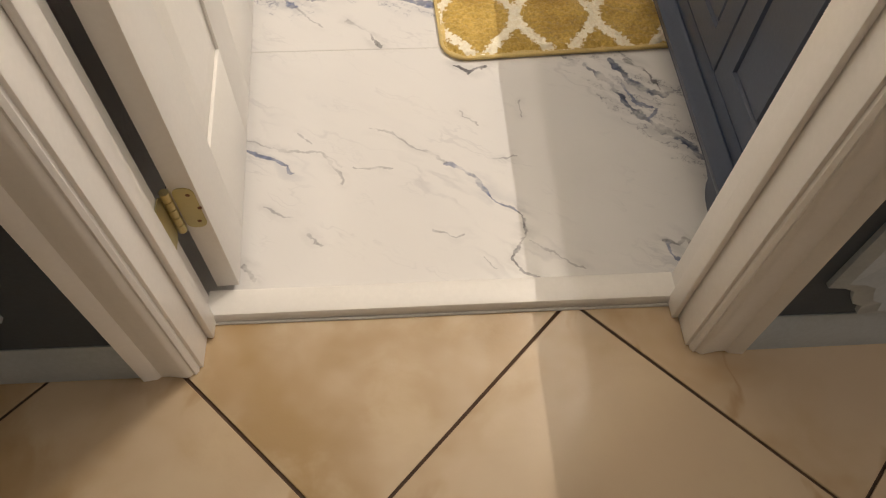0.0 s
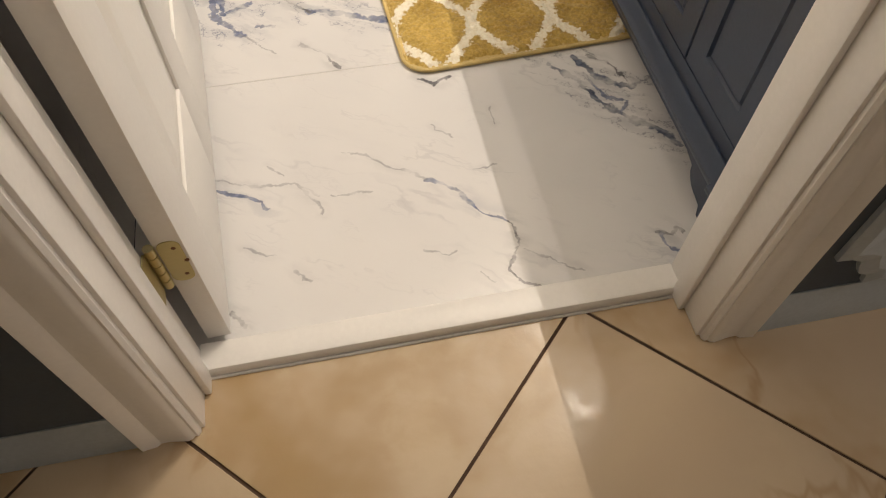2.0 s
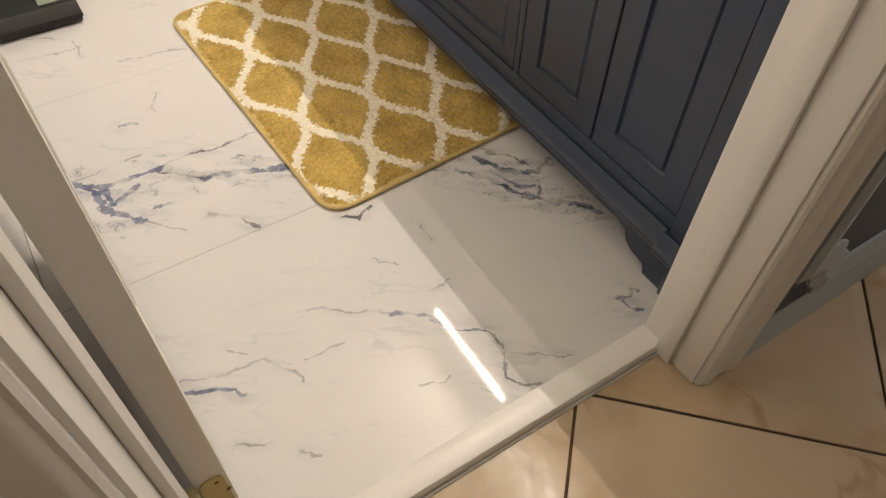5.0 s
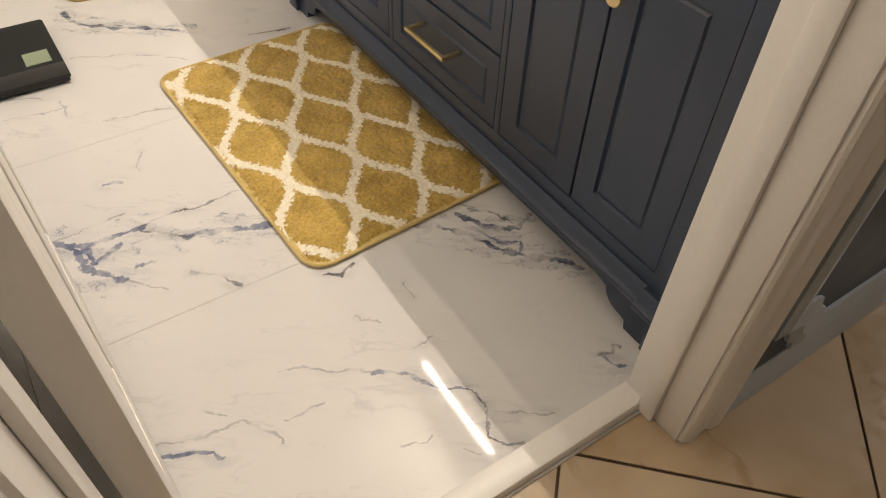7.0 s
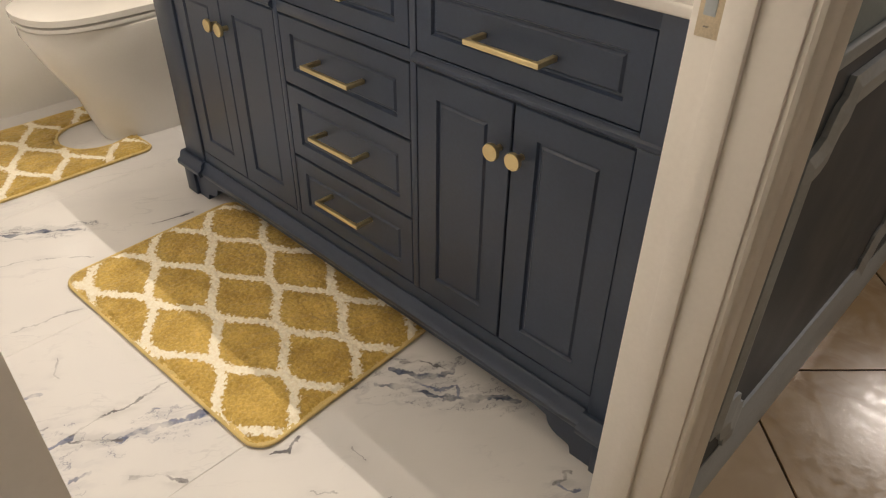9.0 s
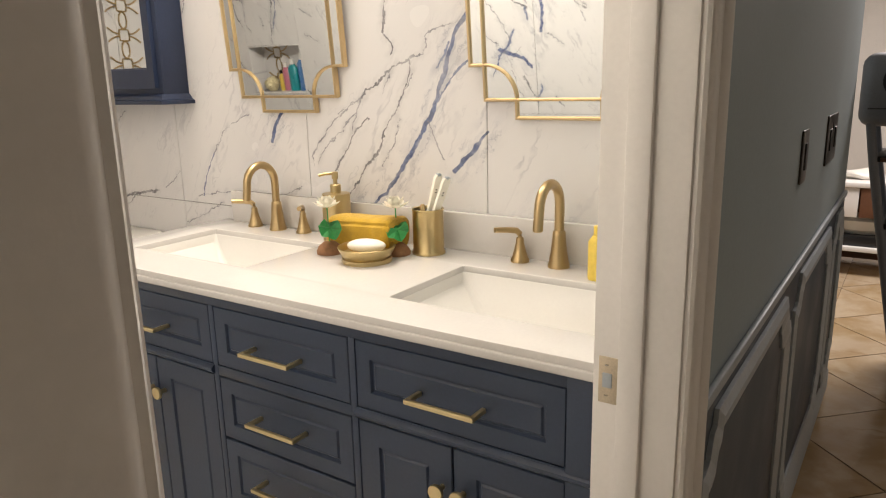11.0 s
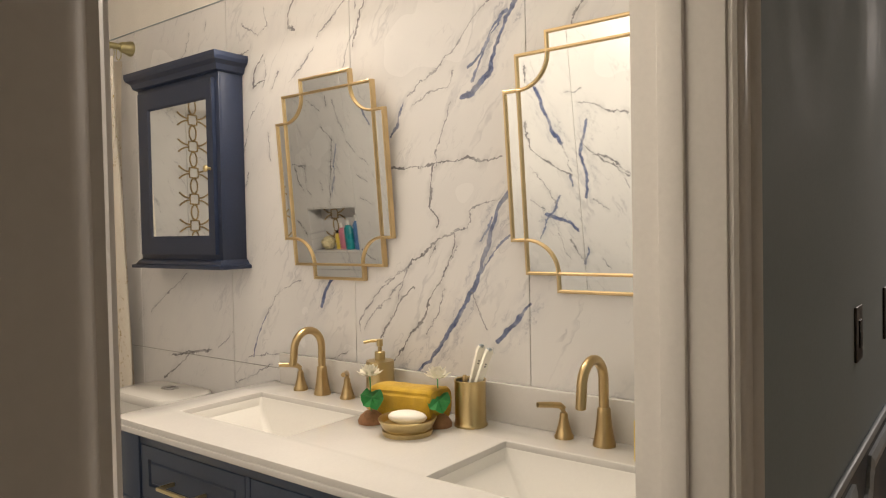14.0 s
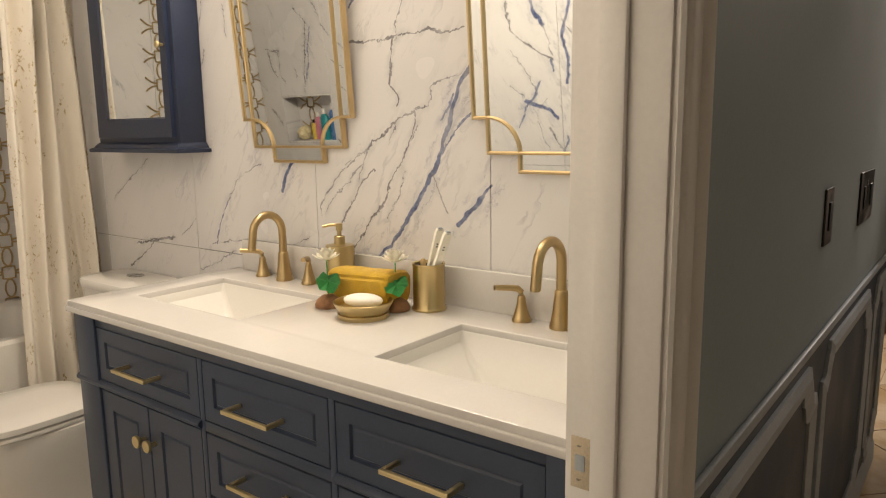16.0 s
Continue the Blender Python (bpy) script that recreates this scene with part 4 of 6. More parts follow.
def worktop():
    """One slab with two rounded sink openings and eased edge."""
    t = thing("worktop", 1.1, 0.79, VZ, "white quartz vanity top with two undermount basins", "worktop")
    x0, x1, y0, y1, z0, z1 = 0.847, EAST - 0.002, 0.036, 1.606, VZ, 0.913
    holes = list(SINKS)
    bm = bmesh.new()
    xs = sorted({x0, x1, *[h[0] for h in holes], *[h[1] for h in holes]})
    ys = sorted({y0, y1, *[h[2] for h in holes], *[h[3] for h in holes]})
    cells = [(xs[i], xs[i + 1], ys[j], ys[j + 1]) for i in range(len(xs) - 1) for j in range(len(ys) - 1)]
    cells = [c for c in cells if not any(h[0] - 1e-6 <= c[0] and c[1] <= h[1] + 1e-6 and h[2] - 1e-6 <= c[2] and c[3] <= h[3] + 1e-6 for h in holes)]
    for a, b_, c, d in cells:
        top = [bm.verts.new((x, y, z1)) for x, y in ((a, c), (b_, c), (b_, d), (a, d))]
        bm.faces.new(top)
    bmesh.ops.remove_doubles(bm, verts=bm.verts, dist=1e-5)
    ext = bmesh.ops.extrude_face_region(bm, geom=list(bm.faces))
    bmesh.ops.translate(bm, vec=(0, 0, z0 - z1), verts=[e for e in ext["geom"] if isinstance(e, bmesh.types.BMVert)])
    bmesh.ops.recalc_face_normals(bm, faces=bm.faces)
    rim = [e for e in bm.edges if len(e.link_faces) == 2 and abs(e.link_faces[0].normal.dot(e.link_faces[1].normal)) < 0.1]
    bmesh.ops.bevel(bm, geom=rim, offset=0.003, segments=2, affect="EDGES", profile=0.5)
    part("slab", bm, QUARTZ, t)
    # fine step under the front edge
    part("edge_lip", bm_box(x0 - 0.005, x0 + 0.03, y0, y1 + 0.005, z0 - 0.004, z0 + 0.013, 0.004, 3), QUARTZ, t)
    part("backsplash", bm_box(EAST - 0.024, EAST - 0.002, y0, 1.556, z1 - 0.001, 1.013, 0.003), QUARTZ, t, "white quartz upstand")
    for h in holes:
        bm = bmesh.new()
        loops = []
        cx, cy = (h[0] + h[1]) / 2, (h[2] + h[3]) / 2
        for f, z, r in ((0.0006, z0 + 0.012, 0.004), (0.0025, z0 + 0.008, 0.006), (0.006, z0 - 0.012, 0.012)):
            loops.append([bm.verts.new((x, y, z)) for x, y in rounded(h[0] + f, h[1] - f, h[2] + f, h[3] - f, r, 4)])
        loops.append([bm.verts.new((x, y, z0 - 0.105)) for x, y in rounded(cx - 0.075, cx + 0.075, cy - 0.10, cy + 0.10, 0.030, 4)])
        loops.append([bm.verts.new((x, y, z0 - 0.135)) for x, y in rounded(cx - 0.03, cx + 0.03, cy - 0.03, cy + 0.03, 0.029, 4)])
        n = len(loops[0])
        for a, b_ in zip(loops, loops[1:]):
            for i in range(n):
                bm.faces.new((a[i], a[(i + 1) % n], b_[(i + 1) % n], b_[i]))
        bm.faces.new(loops[-1])
        bmesh.ops.recalc_face_normals(bm, faces=bm.faces)
        for f in bm.faces:
            f.normal_flip()
        basin = part("basin", bm, CERAMIC, t, "white ceramic undermount basin")
        cx, cy = (h[0] + h[1]) / 2, (h[2] + h[3]) / 2
        part("drain", lathe(bmesh.new(), [(0, 0.006), (0.018, 0.006), (0.022, 0.003), (0.024, 0.0), (0, 0)], cx, cy, z0 - 0.135, 20), BRONZE, basin, "round bronze drain")
    return t


worktop()


def faucet(y):
    f = thing("faucet", 1.30, y, 0.913, "brushed bronze gooseneck faucet with two lever handles", "faucet", "faucets on the vanity")
    z = 0.9132
    x = 1.357
    bm = lathe(bmesh.new(), [(0, 0), (0.026, 0), (0.026, 0.006), (0.024, 0.012), (0.019, 0.040), (0.0155, 0.075), (0.0150, 0.085), (0.0125, 0.088), (0, 0.088)], x, y, z, 28)
    part("spout_base", bm, BRONZE, f)
    pts = [(x, y, z + 0.086), (x, y, z + 0.12), (x, y, z + 0.150)]
    pts += [(x - 0.054 + 0.054 * math.cos(a), y, z + 0.150 + 0.054 * math.sin(a)) for a in [math.pi * k / 12 for k in range(1, 12)]]
    pts += [(x - 0.1085, y, z + 0.146), (x - 0.111, y, z + 0.128), (x - 0.114, y, z + 0.108)]
    part("spout", tube(bmesh.new(), pts, 0.0115, 18, flat=(0, 1, 0)), BRONZE, f, "curved bronze gooseneck spout")
    part("aerator", lathe(bmesh.new(), [(0, 0), (0.009, 0), (0.0105, 0.001), (0.0105, 0.006), (0, 0.006)], x - 0.114, y, z + 0.1055, 18), BRONZE, f)
    for s in (-1, 1):
        hy = y + s * 0.105
        part("handle_base", lathe(bmesh.new(), [(0, 0), (0.023, 0), (0.023, 0.006), (0.020, 0.010), (0.014, 0.030), (0.010, 0.048), (0.0095, 0.056), (0.0085, 0.060), (0, 0.060)], x + 0.004, hy, z, 24), BRONZE, f)
        pts = [(x + 0.004, hy, z + 0.058), (x + 0.003, hy + s * 0.001, z + 0.070), (x - 0.004, hy + s * 0.006, z + 0.078), (x - 0.020, hy + s * 0.018, z + 0.081), (x - 0.050, hy + s * 0.040, z + 0.084)]
        part("lever", tube(bmesh.new(), pts, 0.007, 14, [0.0075, 0.0078, 0.0078, 0.0072, 0.0065]), BRONZE, f)
    return f


faucet(0.370)
faucet(1.308)


# ---- things on the worktop ----
def soap_dispenser(x, y):
    d = thing("soap_dispenser", x, y, 0.913, "brushed gold soap dispenser bottle with pump", "soap dispenser")
    z = 0.9132
    part("bottle", lathe(bmesh.new(), [(0, 0), (0.042, 0), (0.0425, 0.004), (0.040, 0.008), (0.040, 0.128), (0.039, 0.133), (0.016, 0.135), (0, 0.135)], x, y, z, 32), GOLD, d)
    part("collar", lathe(bmesh.new(), [(0, 0), (0.015, 0), (0.015, 0.022), (0.013, 0.024), (0, 0.024)], x, y, z + 0.135, 20), GOLD, d)
    pump = part("pump", lathe(bmesh.new(), [(0, 0), (0.006, 0), (0.006, 0.014), (0.009, 0.015), (0.009, 0.034), (0, 0.036)], x, y, z + 0.159, 18), GOLD, d)
    part("nozzle", tube(bmesh.new(), [(x, y, z + 0.189), (x - 0.018, y + 0.018, z + 0.189), (x - 0.032, y + 0.032, z + 0.185)], 0.0042, 10), GOLD, pump)


soap_dispenser(1.338, 1.045)


def tumbler(x, y):
    t = thing("toothbrush_cup", x, y, 0.913, "brushed gold toothbrush cup holding brushes", "cup")
    z = 0.9132
    part("cup", lathe(bmesh.new(), [(0, 0), (0.043, 0), (0.0435, 0.005), (0.040, 0.010), (0.040, 0.110), (0.0420, 0.116), (0.0410, 0.118), (0.037, 0.116), (0.036, 0.015), (0, 0.015)], x, y, z, 32), GOLD, t)
    part("insert", lathe(bmesh.new(), [(0.0, 0.110), (0.037, 0.110)], x, y, z, 24), GAP, t, "dark divider inside the rim")
    part("stopper", lathe(bmesh.new(), [(0, 0), (0.007, 0), (0.007, 0.014), (0.004, 0.018), (0, 0.018)], x - 0.006, y + 0.012, z + 0.110, 12), BRONZE, t)


tumbler(1.327, 0.723)


def toothbrush(x, y, lean, dy):
    b_ = thing("toothbrush_packet", x, y, 1.0, "white wrapped toothbrush standing in the cup", "toothbrush", "wrapped toothbrushes in the cup")
    m = pose(x, y, 0.932, lean, 3, 0) @ pose(0, 0, 0, 0, 0, dy)
    bm = prism(bmesh.new(), [(-0.009, 0), (0.009, 0), (0.0115, 0.184), (0.008, 0.192), (-0.008, 0.192), (-0.0115, 0.184)], 1, -0.004, 0.004)
    bm.transform(m)
    part("wrapper", bm, PETAL, b_, "white paper wrapper")
    for k in (0.145, 0.152):
        bm = bm_box(-0.0025, 0.0025, -0.0046, -0.0041, k, k + 0.003)
        bm.transform(m)
        part("print_bar", bm, BLACK, b_, "small dark print")
    bm = bm_box(-0.0065, 0.0065, -0.004, 0.004, 0.186, 0.196, 0.002)
    bm.transform(m)
    part("cap", bm, MOULD, b_, "clear grey cap")


toothbrush(1.326, 0.742, 15, -15)
toothbrush(1.320, 0.732, 21, -15)


def soap_dish(x, y):
    d = thing("soap_dish", x, y, 0.913, "round brushed gold soap dish on a foot ring", "soap dish")
    z = 0.9132
    part("dish", lathe(bmesh.new(), [(0, 0.004), (0.056, 0.004), (0.058, 0.0), (0.062, 0.0), (0.063, 0.011), (0.059, 0.013), (0.063, 0.019), (0.071, 0.034), (0.0728, 0.038), (0.071, 0.040), (0.067, 0.038), (0.060, 0.025), (0, 0.020)], x, y, z, 40), GOLD, d)


soap_dish(1.181, 0.810)
bm = bmesh.new()
bmesh.ops.create_uvsphere(bm, u_segments=28, v_segments=16, radius=1.0, matrix=pose(1.181, 0.810, 0.953, 0, 4, 20) @ Matrix.Diagonal((0.034, 0.050, 0.017, 1)))
single("soap_bar", bm, SOAP, "ivory oval soap bar lying in the gold dish", "soap")


def rolled_towel(x, y):
    """A hand towel folded into a thick roll, lengthways along the wall."""
    bm = bmesh.new()
    n, m_ = 40, 36
    rows = []
    for i in range(n + 1):
        u = i / n
        yy = y - 0.105 + 0.21 * u
        ring = []
        for k in range(m_):
            a = 2 * math.pi * k / m_
            swell = 1 + 0.05 * noise.noise(Vector((u * 5, math.cos(a) * 1.2, math.sin(a) * 1.2))) + 0.03 * math.sin(a * 3 + u * 2)
            groove = 1 - 0.07 * math.exp(-((a - 2.6) / 0.10) ** 2) - 0.05 * math.exp(-((a - 3.5) / 0.12) ** 2)
            band = 1 - 0.02 * (1 if 0.20 < u < 0.27 else 0)
            end = 1 - 0.12 * max(0, abs(u - 0.5) * 2 - 0.9) / 0.1
            rx_, rz_ = 0.052 * swell * groove * band * end, 0.046 * swell * groove * band * end
            ca, sa = math.copysign(abs(math.cos(a)) ** 0.6, math.cos(a)), math.copysign(abs(math.sin(a)) ** 0.6, math.sin(a))
            ring.append(bm.verts.new((x + rx_ * ca, yy, max(0.9136, 0.957 + 0.010 * (1 - u) + rz_ * sa))))
        rows.append(ring)
    for a, b_ in zip(rows, rows[1:]):
        for k in range(m_):
            bm.faces.new((a[k], a[(k + 1) % m_], b_[(k + 1) % m_], b_[k]))
    bm.faces.new(rows[0])
    bm.faces.new(rows[-1])
    bmesh.ops.recalc_face_normals(bm, faces=bm.faces)
    return single("hand_towel", bm, TOWEL, "mustard yellow terry towel rolled on the worktop", "towel")


rolled_towel(1.276, 0.885)


def flower_ornament(x, y, turn):
    f = thing("flower_ornament", x, y, 0.913, "little artificial white lotus with green leaf on a brown base", "ornament", "lotus ornaments")
    z = 0.9132
    part("base", lathe(bmesh.new(), [(0, 0), (0.034, 0), (0.035, 0.007), (0.029, 0.019), (0.016, 0.030), (0, 0.033)], x, y, z, 22), CLAY, f, "brown domed base")
    c, s = math.cos(radians(turn)), math.sin(radians(turn))
    part("stem", tube(bmesh.new(), [(x, y, z + 0.024), (x + 0.004 * c, y + 0.004 * s, z + 0.075), (x - 0.002, y, z + 0.122)], 0.0016, 8), LEAF, f)
    part("stem", tube(bmesh.new(), [(x, y, z + 0.024), (x - 0.012 * c, y - 0.012 * s, z + 0.050), (x - 0.026 * c, y - 0.026 * s, z + 0.072)], 0.0014, 8), LEAF, f)
    bm = bmesh.new()
    for ring, (count, tilt, length) in enumerate(((8, 18, 0.038), (7, 45, 0.036), (5, 72, 0.030))):
        for k in range(count):
            m_ = pose(x - 0.002, y, z + 0.122, 0, 0, 360 / count * k + ring * 20) @ pose(0, 0, 0, 0, -tilt, 0)
            rows = []
            for u, w, h in ((0, 0.003, 0), (0.35, 0.0085, -0.003), (0.7, 0.0095, -0.002), (1.0, 0.0015, 0.003)):
                rows.append([bm.verts.new(m_ @ Vector((u * length, v, h + abs(v) * 0.35))) for v in (-w, 0, w)])
            for a, b_ in zip(rows, rows[1:]):
                for i in range(2):
                    bm.faces.new((a[i], a[i + 1], b_[i + 1], b_[i]))
    bmesh.ops.solidify(bm, geom=list(bm.faces), thickness=0.0006)
    part("flower", bm, PETAL, f, "white petals")
    bm = bmesh.new()
    m_ = pose(x - 0.028 * c, y - 0.028 * s, z + 0.074, 0, 0, turn) @ pose(0, 0, 0, 0, -30, 0)
    mid = bm.verts.new(m_ @ Vector((0, 0, -0.003)))
    rim = [bm.verts.new(m_ @ Vector((0.038 * math.cos(a) * (0.72 if abs(a) < 0.1 else 1), 0.030 * math.sin(a), 0.006 * math.sin(5 * a) - 0.008 * math.cos(a) ** 2))) for a in [2 * math.pi * k / 20 for k in range(20)]]
    for k in range(20):
        bm.faces.new((mid, rim[k], rim[(k + 1) % 20]))
    bmesh.ops.solidify(bm, geom=list(bm.faces), thickness=0.0008)
    part("leaf", bm, LEAF, f, "round green lotus leaf")


flower_ornament(1.202, 0.953, 50)
flower_ornament(1.275, 0.786, 40)


# ---- mirrors and wall cabinet ----
def offset_line(pts, d):
    """A closed 2D line moved inwards by d, with mitred corners."""
    n = len(pts)
    turn = math.copysign(1.0, sum(a[0] * b_[1] - b_[0] * a[1] for a, b_ in zip(pts, pts[1:] + pts[:1])))
    out = []
    for i in range(n):
        a, p, q = Vector(pts[i - 1]), Vector(pts[i]), Vector(pts[(i + 1) % n])
        d1, d2 = (p - a).normalized(), (q - p).normalized()
        n1, n2 = Vector((-d1.y, d1.x)) * turn, Vector((-d2.y, d2.x)) * turn
        out.append(p + (n1 + n2) * (d / max(0.2, 1 + n1.dot(n2))))
    return out


def moulded_band(pts, profile, m):
    """A frame bar along a closed line; profile: pairs of inset and depth."""
    bm = bmesh.new()
    rows = [[bm.verts.new(m @ Vector((depth, p.x, p.y))) for p in offset_line(pts, inset)] for inset, depth in profile]
    n = len(pts)
    for a, b_ in zip(rows, rows[1:]):
        for i in range(n):
            bm.faces.new((a[i], a[(i + 1) % n], b_[(i + 1) % n], b_[i]))
    bmesh.ops.recalc_face_normals(bm, faces=bm.faces)
    return bm


def deco_mirror(yc, drop):
    """Art-deco mirror: a rectangle with scooped corners over an upright and a cross piece; it leans out at the top."""
    m_ = thing("wall_mirror", EAST - 0.02, yc, 1.27 - drop, "art deco wall mirror in gold stepped frame, leaning forward", "mirror", "mirrors over the vanity")
    hw, hh = 0.193, 0.267      # middle rectangle
    ew, eh = 0.232, 0.310      # how far the side and end pieces reach
    sw, sh = 0.184, 0.107      # half height of side pieces, half width of end pieces
    lean = Matrix.Translation((EAST - 0.018, yc, 1.262 - drop)) @ Matrix.Rotation(math.atan(-0.075), 4, "Y") @ Matrix.Translation((0, 0, 0.317))
    outer, inner = [], []
    ry_, rz_ = hw - sh, hh - sw
    for sy, sz in ((1, 1), (-1, 1), (-1, -1), (1, -1)):
        run = [(ew, sw), (hw, sw), (hw, hh), (sh, hh), (sh, eh)]
        scoop = [(hw - ry_ * math.sin(a), hh - rz_ * math.cos(a)) for a in [math.pi / 2 * k / 12 for k in range(13)]]
        if sy * sz < 0:
            run, scoop = run[::-1], scoop[::-1]
        outer += [(sy * a, sz * b_) for a, b_ in run]
        inner += [(sy * a, sz * b_) for a, b_ in scoop]
    back = prism(bmesh.new(), outer, 0, 0.009, 0.016)
    back.transform(lean)
    part("backing", back, BRONZE, m_, "dark mirror backing")
    bm = bmesh.new()
    bm.faces.new([bm.verts.new(lean @ Vector((0.006, a, b_))) for a, b_ in outer])
    bmesh.ops.recalc_face_normals(bm, faces=bm.faces)
    for f in bm.faces:
        if f.normal.x > 0:
            f.normal_flip()
    bmesh.ops.solidify(bm, geom=list(bm.faces), thickness=0.001)
    part("glass", bm, MIRROR, m_, "silvered mirror glass", smooth=False)
    part("outer_frame", moulded_band(outer, ((-0.0045, 0.017), (-0.0045, 0.0015), (-0.0030, 0.0), (0.0015, -0.0004), (0.0035, 0.0012), (0.0045, 0.0065)), lean), FRAME_GOLD, m_, "deep gold stepped frame")
    part("inner_frame", moulded_band(inner, ((-0.0042, 0.0065), (-0.0036, 0.0010), (-0.0012, -0.0012), (0.0012, -0.0012), (0.0036, 0.0010), (0.0042, 0.0065)), lean), FRAME_GOLD, m_, "thin gold scooped frame")
    return m_


deco_mirror(1.271, 0.0)
deco_mirror(0.397, 0.012)


def medicine_cabinet():
    c = thing("medicine_cabinet", 1.38, 2.01, 1.28, "navy painted wall cabinet with mirrored door and crown", "cabinet")
    x0, y0, y1, z0, z1 = 1.312, 1.744, 2.262, 1.316, 1.998
    part("body", bm_box(x0 + 0.012, EAST - 0.002, y0, y1, z0, z1, 0.002), NAVY2, c)
    for lo, hi, up in ((1.293, 1.326, False), (1.966, 2.028, True)):
        prof = [(0, 0), (0.010, 0.004), (0.016, 0.016), (0.030, 0.024), (0.034, 0.032), (0.034, 0.042), (0, 0.042)] if up else [(0, 0.034), (0.008, 0.026), (0.014, 0.016), (0.026, 0.012), (0.026, 0), (0, 0)]
        bm = bmesh.new()
        rows = []
        for d, z in prof:
            zz = lo + z * (hi - lo) / (0.042 if up else 0.034)
            rows.append([bm.verts.new((x, y, zz)) for x, y in ((EAST - 0.002, y0 - d), (x0 - d, y0 - d), (x0 - d, y1 + d), (EAST - 0.002, y1 + d))])
        for a, b_ in zip(rows, rows[1:]):
            for i in range(4):
                bm.faces.new((a[i], a[(i + 1) % 4], b_[(i + 1) % 4], b_[i]))
        bm.faces.new(rows[0])
        bm.faces.new(rows[-1])
        bmesh.ops.recalc_face_normals(bm, faces=bm.faces)
        part("crown" if up else "base_moulding", bm, NAVY2, c, smooth=False)
    a, b_, za, zb = y0 + 0.022, y1 - 0.022, z0 + 0.028, z1 - 0.05
    part("face_frame", bm_box(x0 + 0.004, x0 + 0.014, y0, y1, z0, z1, 0.001), NAVY2, c)
    bm = bmesh.new()
    near, far, bt, bb = 0.034, 0.066, 0.064, 0.060   # stiles and rails of the door
    loops = []
    for k, e, x in ((0, 0, x0 + 0.006), (0, 0, x0 - 0.010), (1, 0, x0 - 0.010), (1, 0.006, x0 - 0.004)):
        loops.append([bm.verts.new((x, y, z)) for y, z in ((a + k * near + e, za + k * bb + e), (b_ - k * far - e, za + k * bb + e), (b_ - k * far - e, zb - k * bt - e), (a + k * near + e, zb - k * bt - e))])
    for p, q in zip(loops, loops[1:]):
        for i in range(4):
            bm.faces.new((p[i], p[(i + 1) % 4], q[(i + 1) % 4], q[i]))
    bmesh.ops.recalc_face_normals(bm, faces=bm.faces)
    door = part("cabinet_door", bm, NAVY2, c, "framed navy door", smooth=False)
    part("mirror_pane", bm_box(x0 - 0.004, x0 - 0.001, a + near + 0.004, b_ - far - 0.004, za + bb + 0.004, zb - bt - 0.004), MIRROR, door, "mirror pane", smooth=False)
    bm = lathe(bmesh.new(), [(0, 0), (0.005, 0), (0.005, 0.010), (0.010, 0.014), (0.012, 0.019), (0.009, 0.024), (0, 0.026)], 0, 0, 0, 18)
    bm.transform(pose(x0 - 0.010, a + 0.017, 1.638, 0, -90, 0))
    part("knob", bm, GOLD_PALE, door, "round gold knob")


medicine_cabinet()


def vanity_bar(x, yc, z):
    l = thing("vanity_light", 1.38, yc, z, "slim gold vanity bar with a glowing diffuser", "wall lamp", "bars over the mirrors")
    part("back_plate", bm_box(1.398, EAST, yc - 0.06, yc + 0.06, z - 0.03, z + 0.03, 0.004), GOLD_PALE, l)
    part("arm", bm_box(x + 0.030, 1.399, yc - 0.02, yc + 0.02, z - 0.01, z + 0.01, 0.003), GOLD_PALE, l)
    part("channel", bm_box(x + 0.018, x + 0.034, yc - 0.33, yc + 0.33, z - 0.012, z + 0.012, 0.003), GOLD_PALE, l)
    part("diffuser", bm_box(x + 0.002, x + 0.018, yc - 0.325, yc + 0.325, z - 0.007, z + 0.007, 0.005), DIFFUSER, l, "glowing white diffuser")


vanity_bar(*BAR_A)
vanity_bar(*BAR_B)


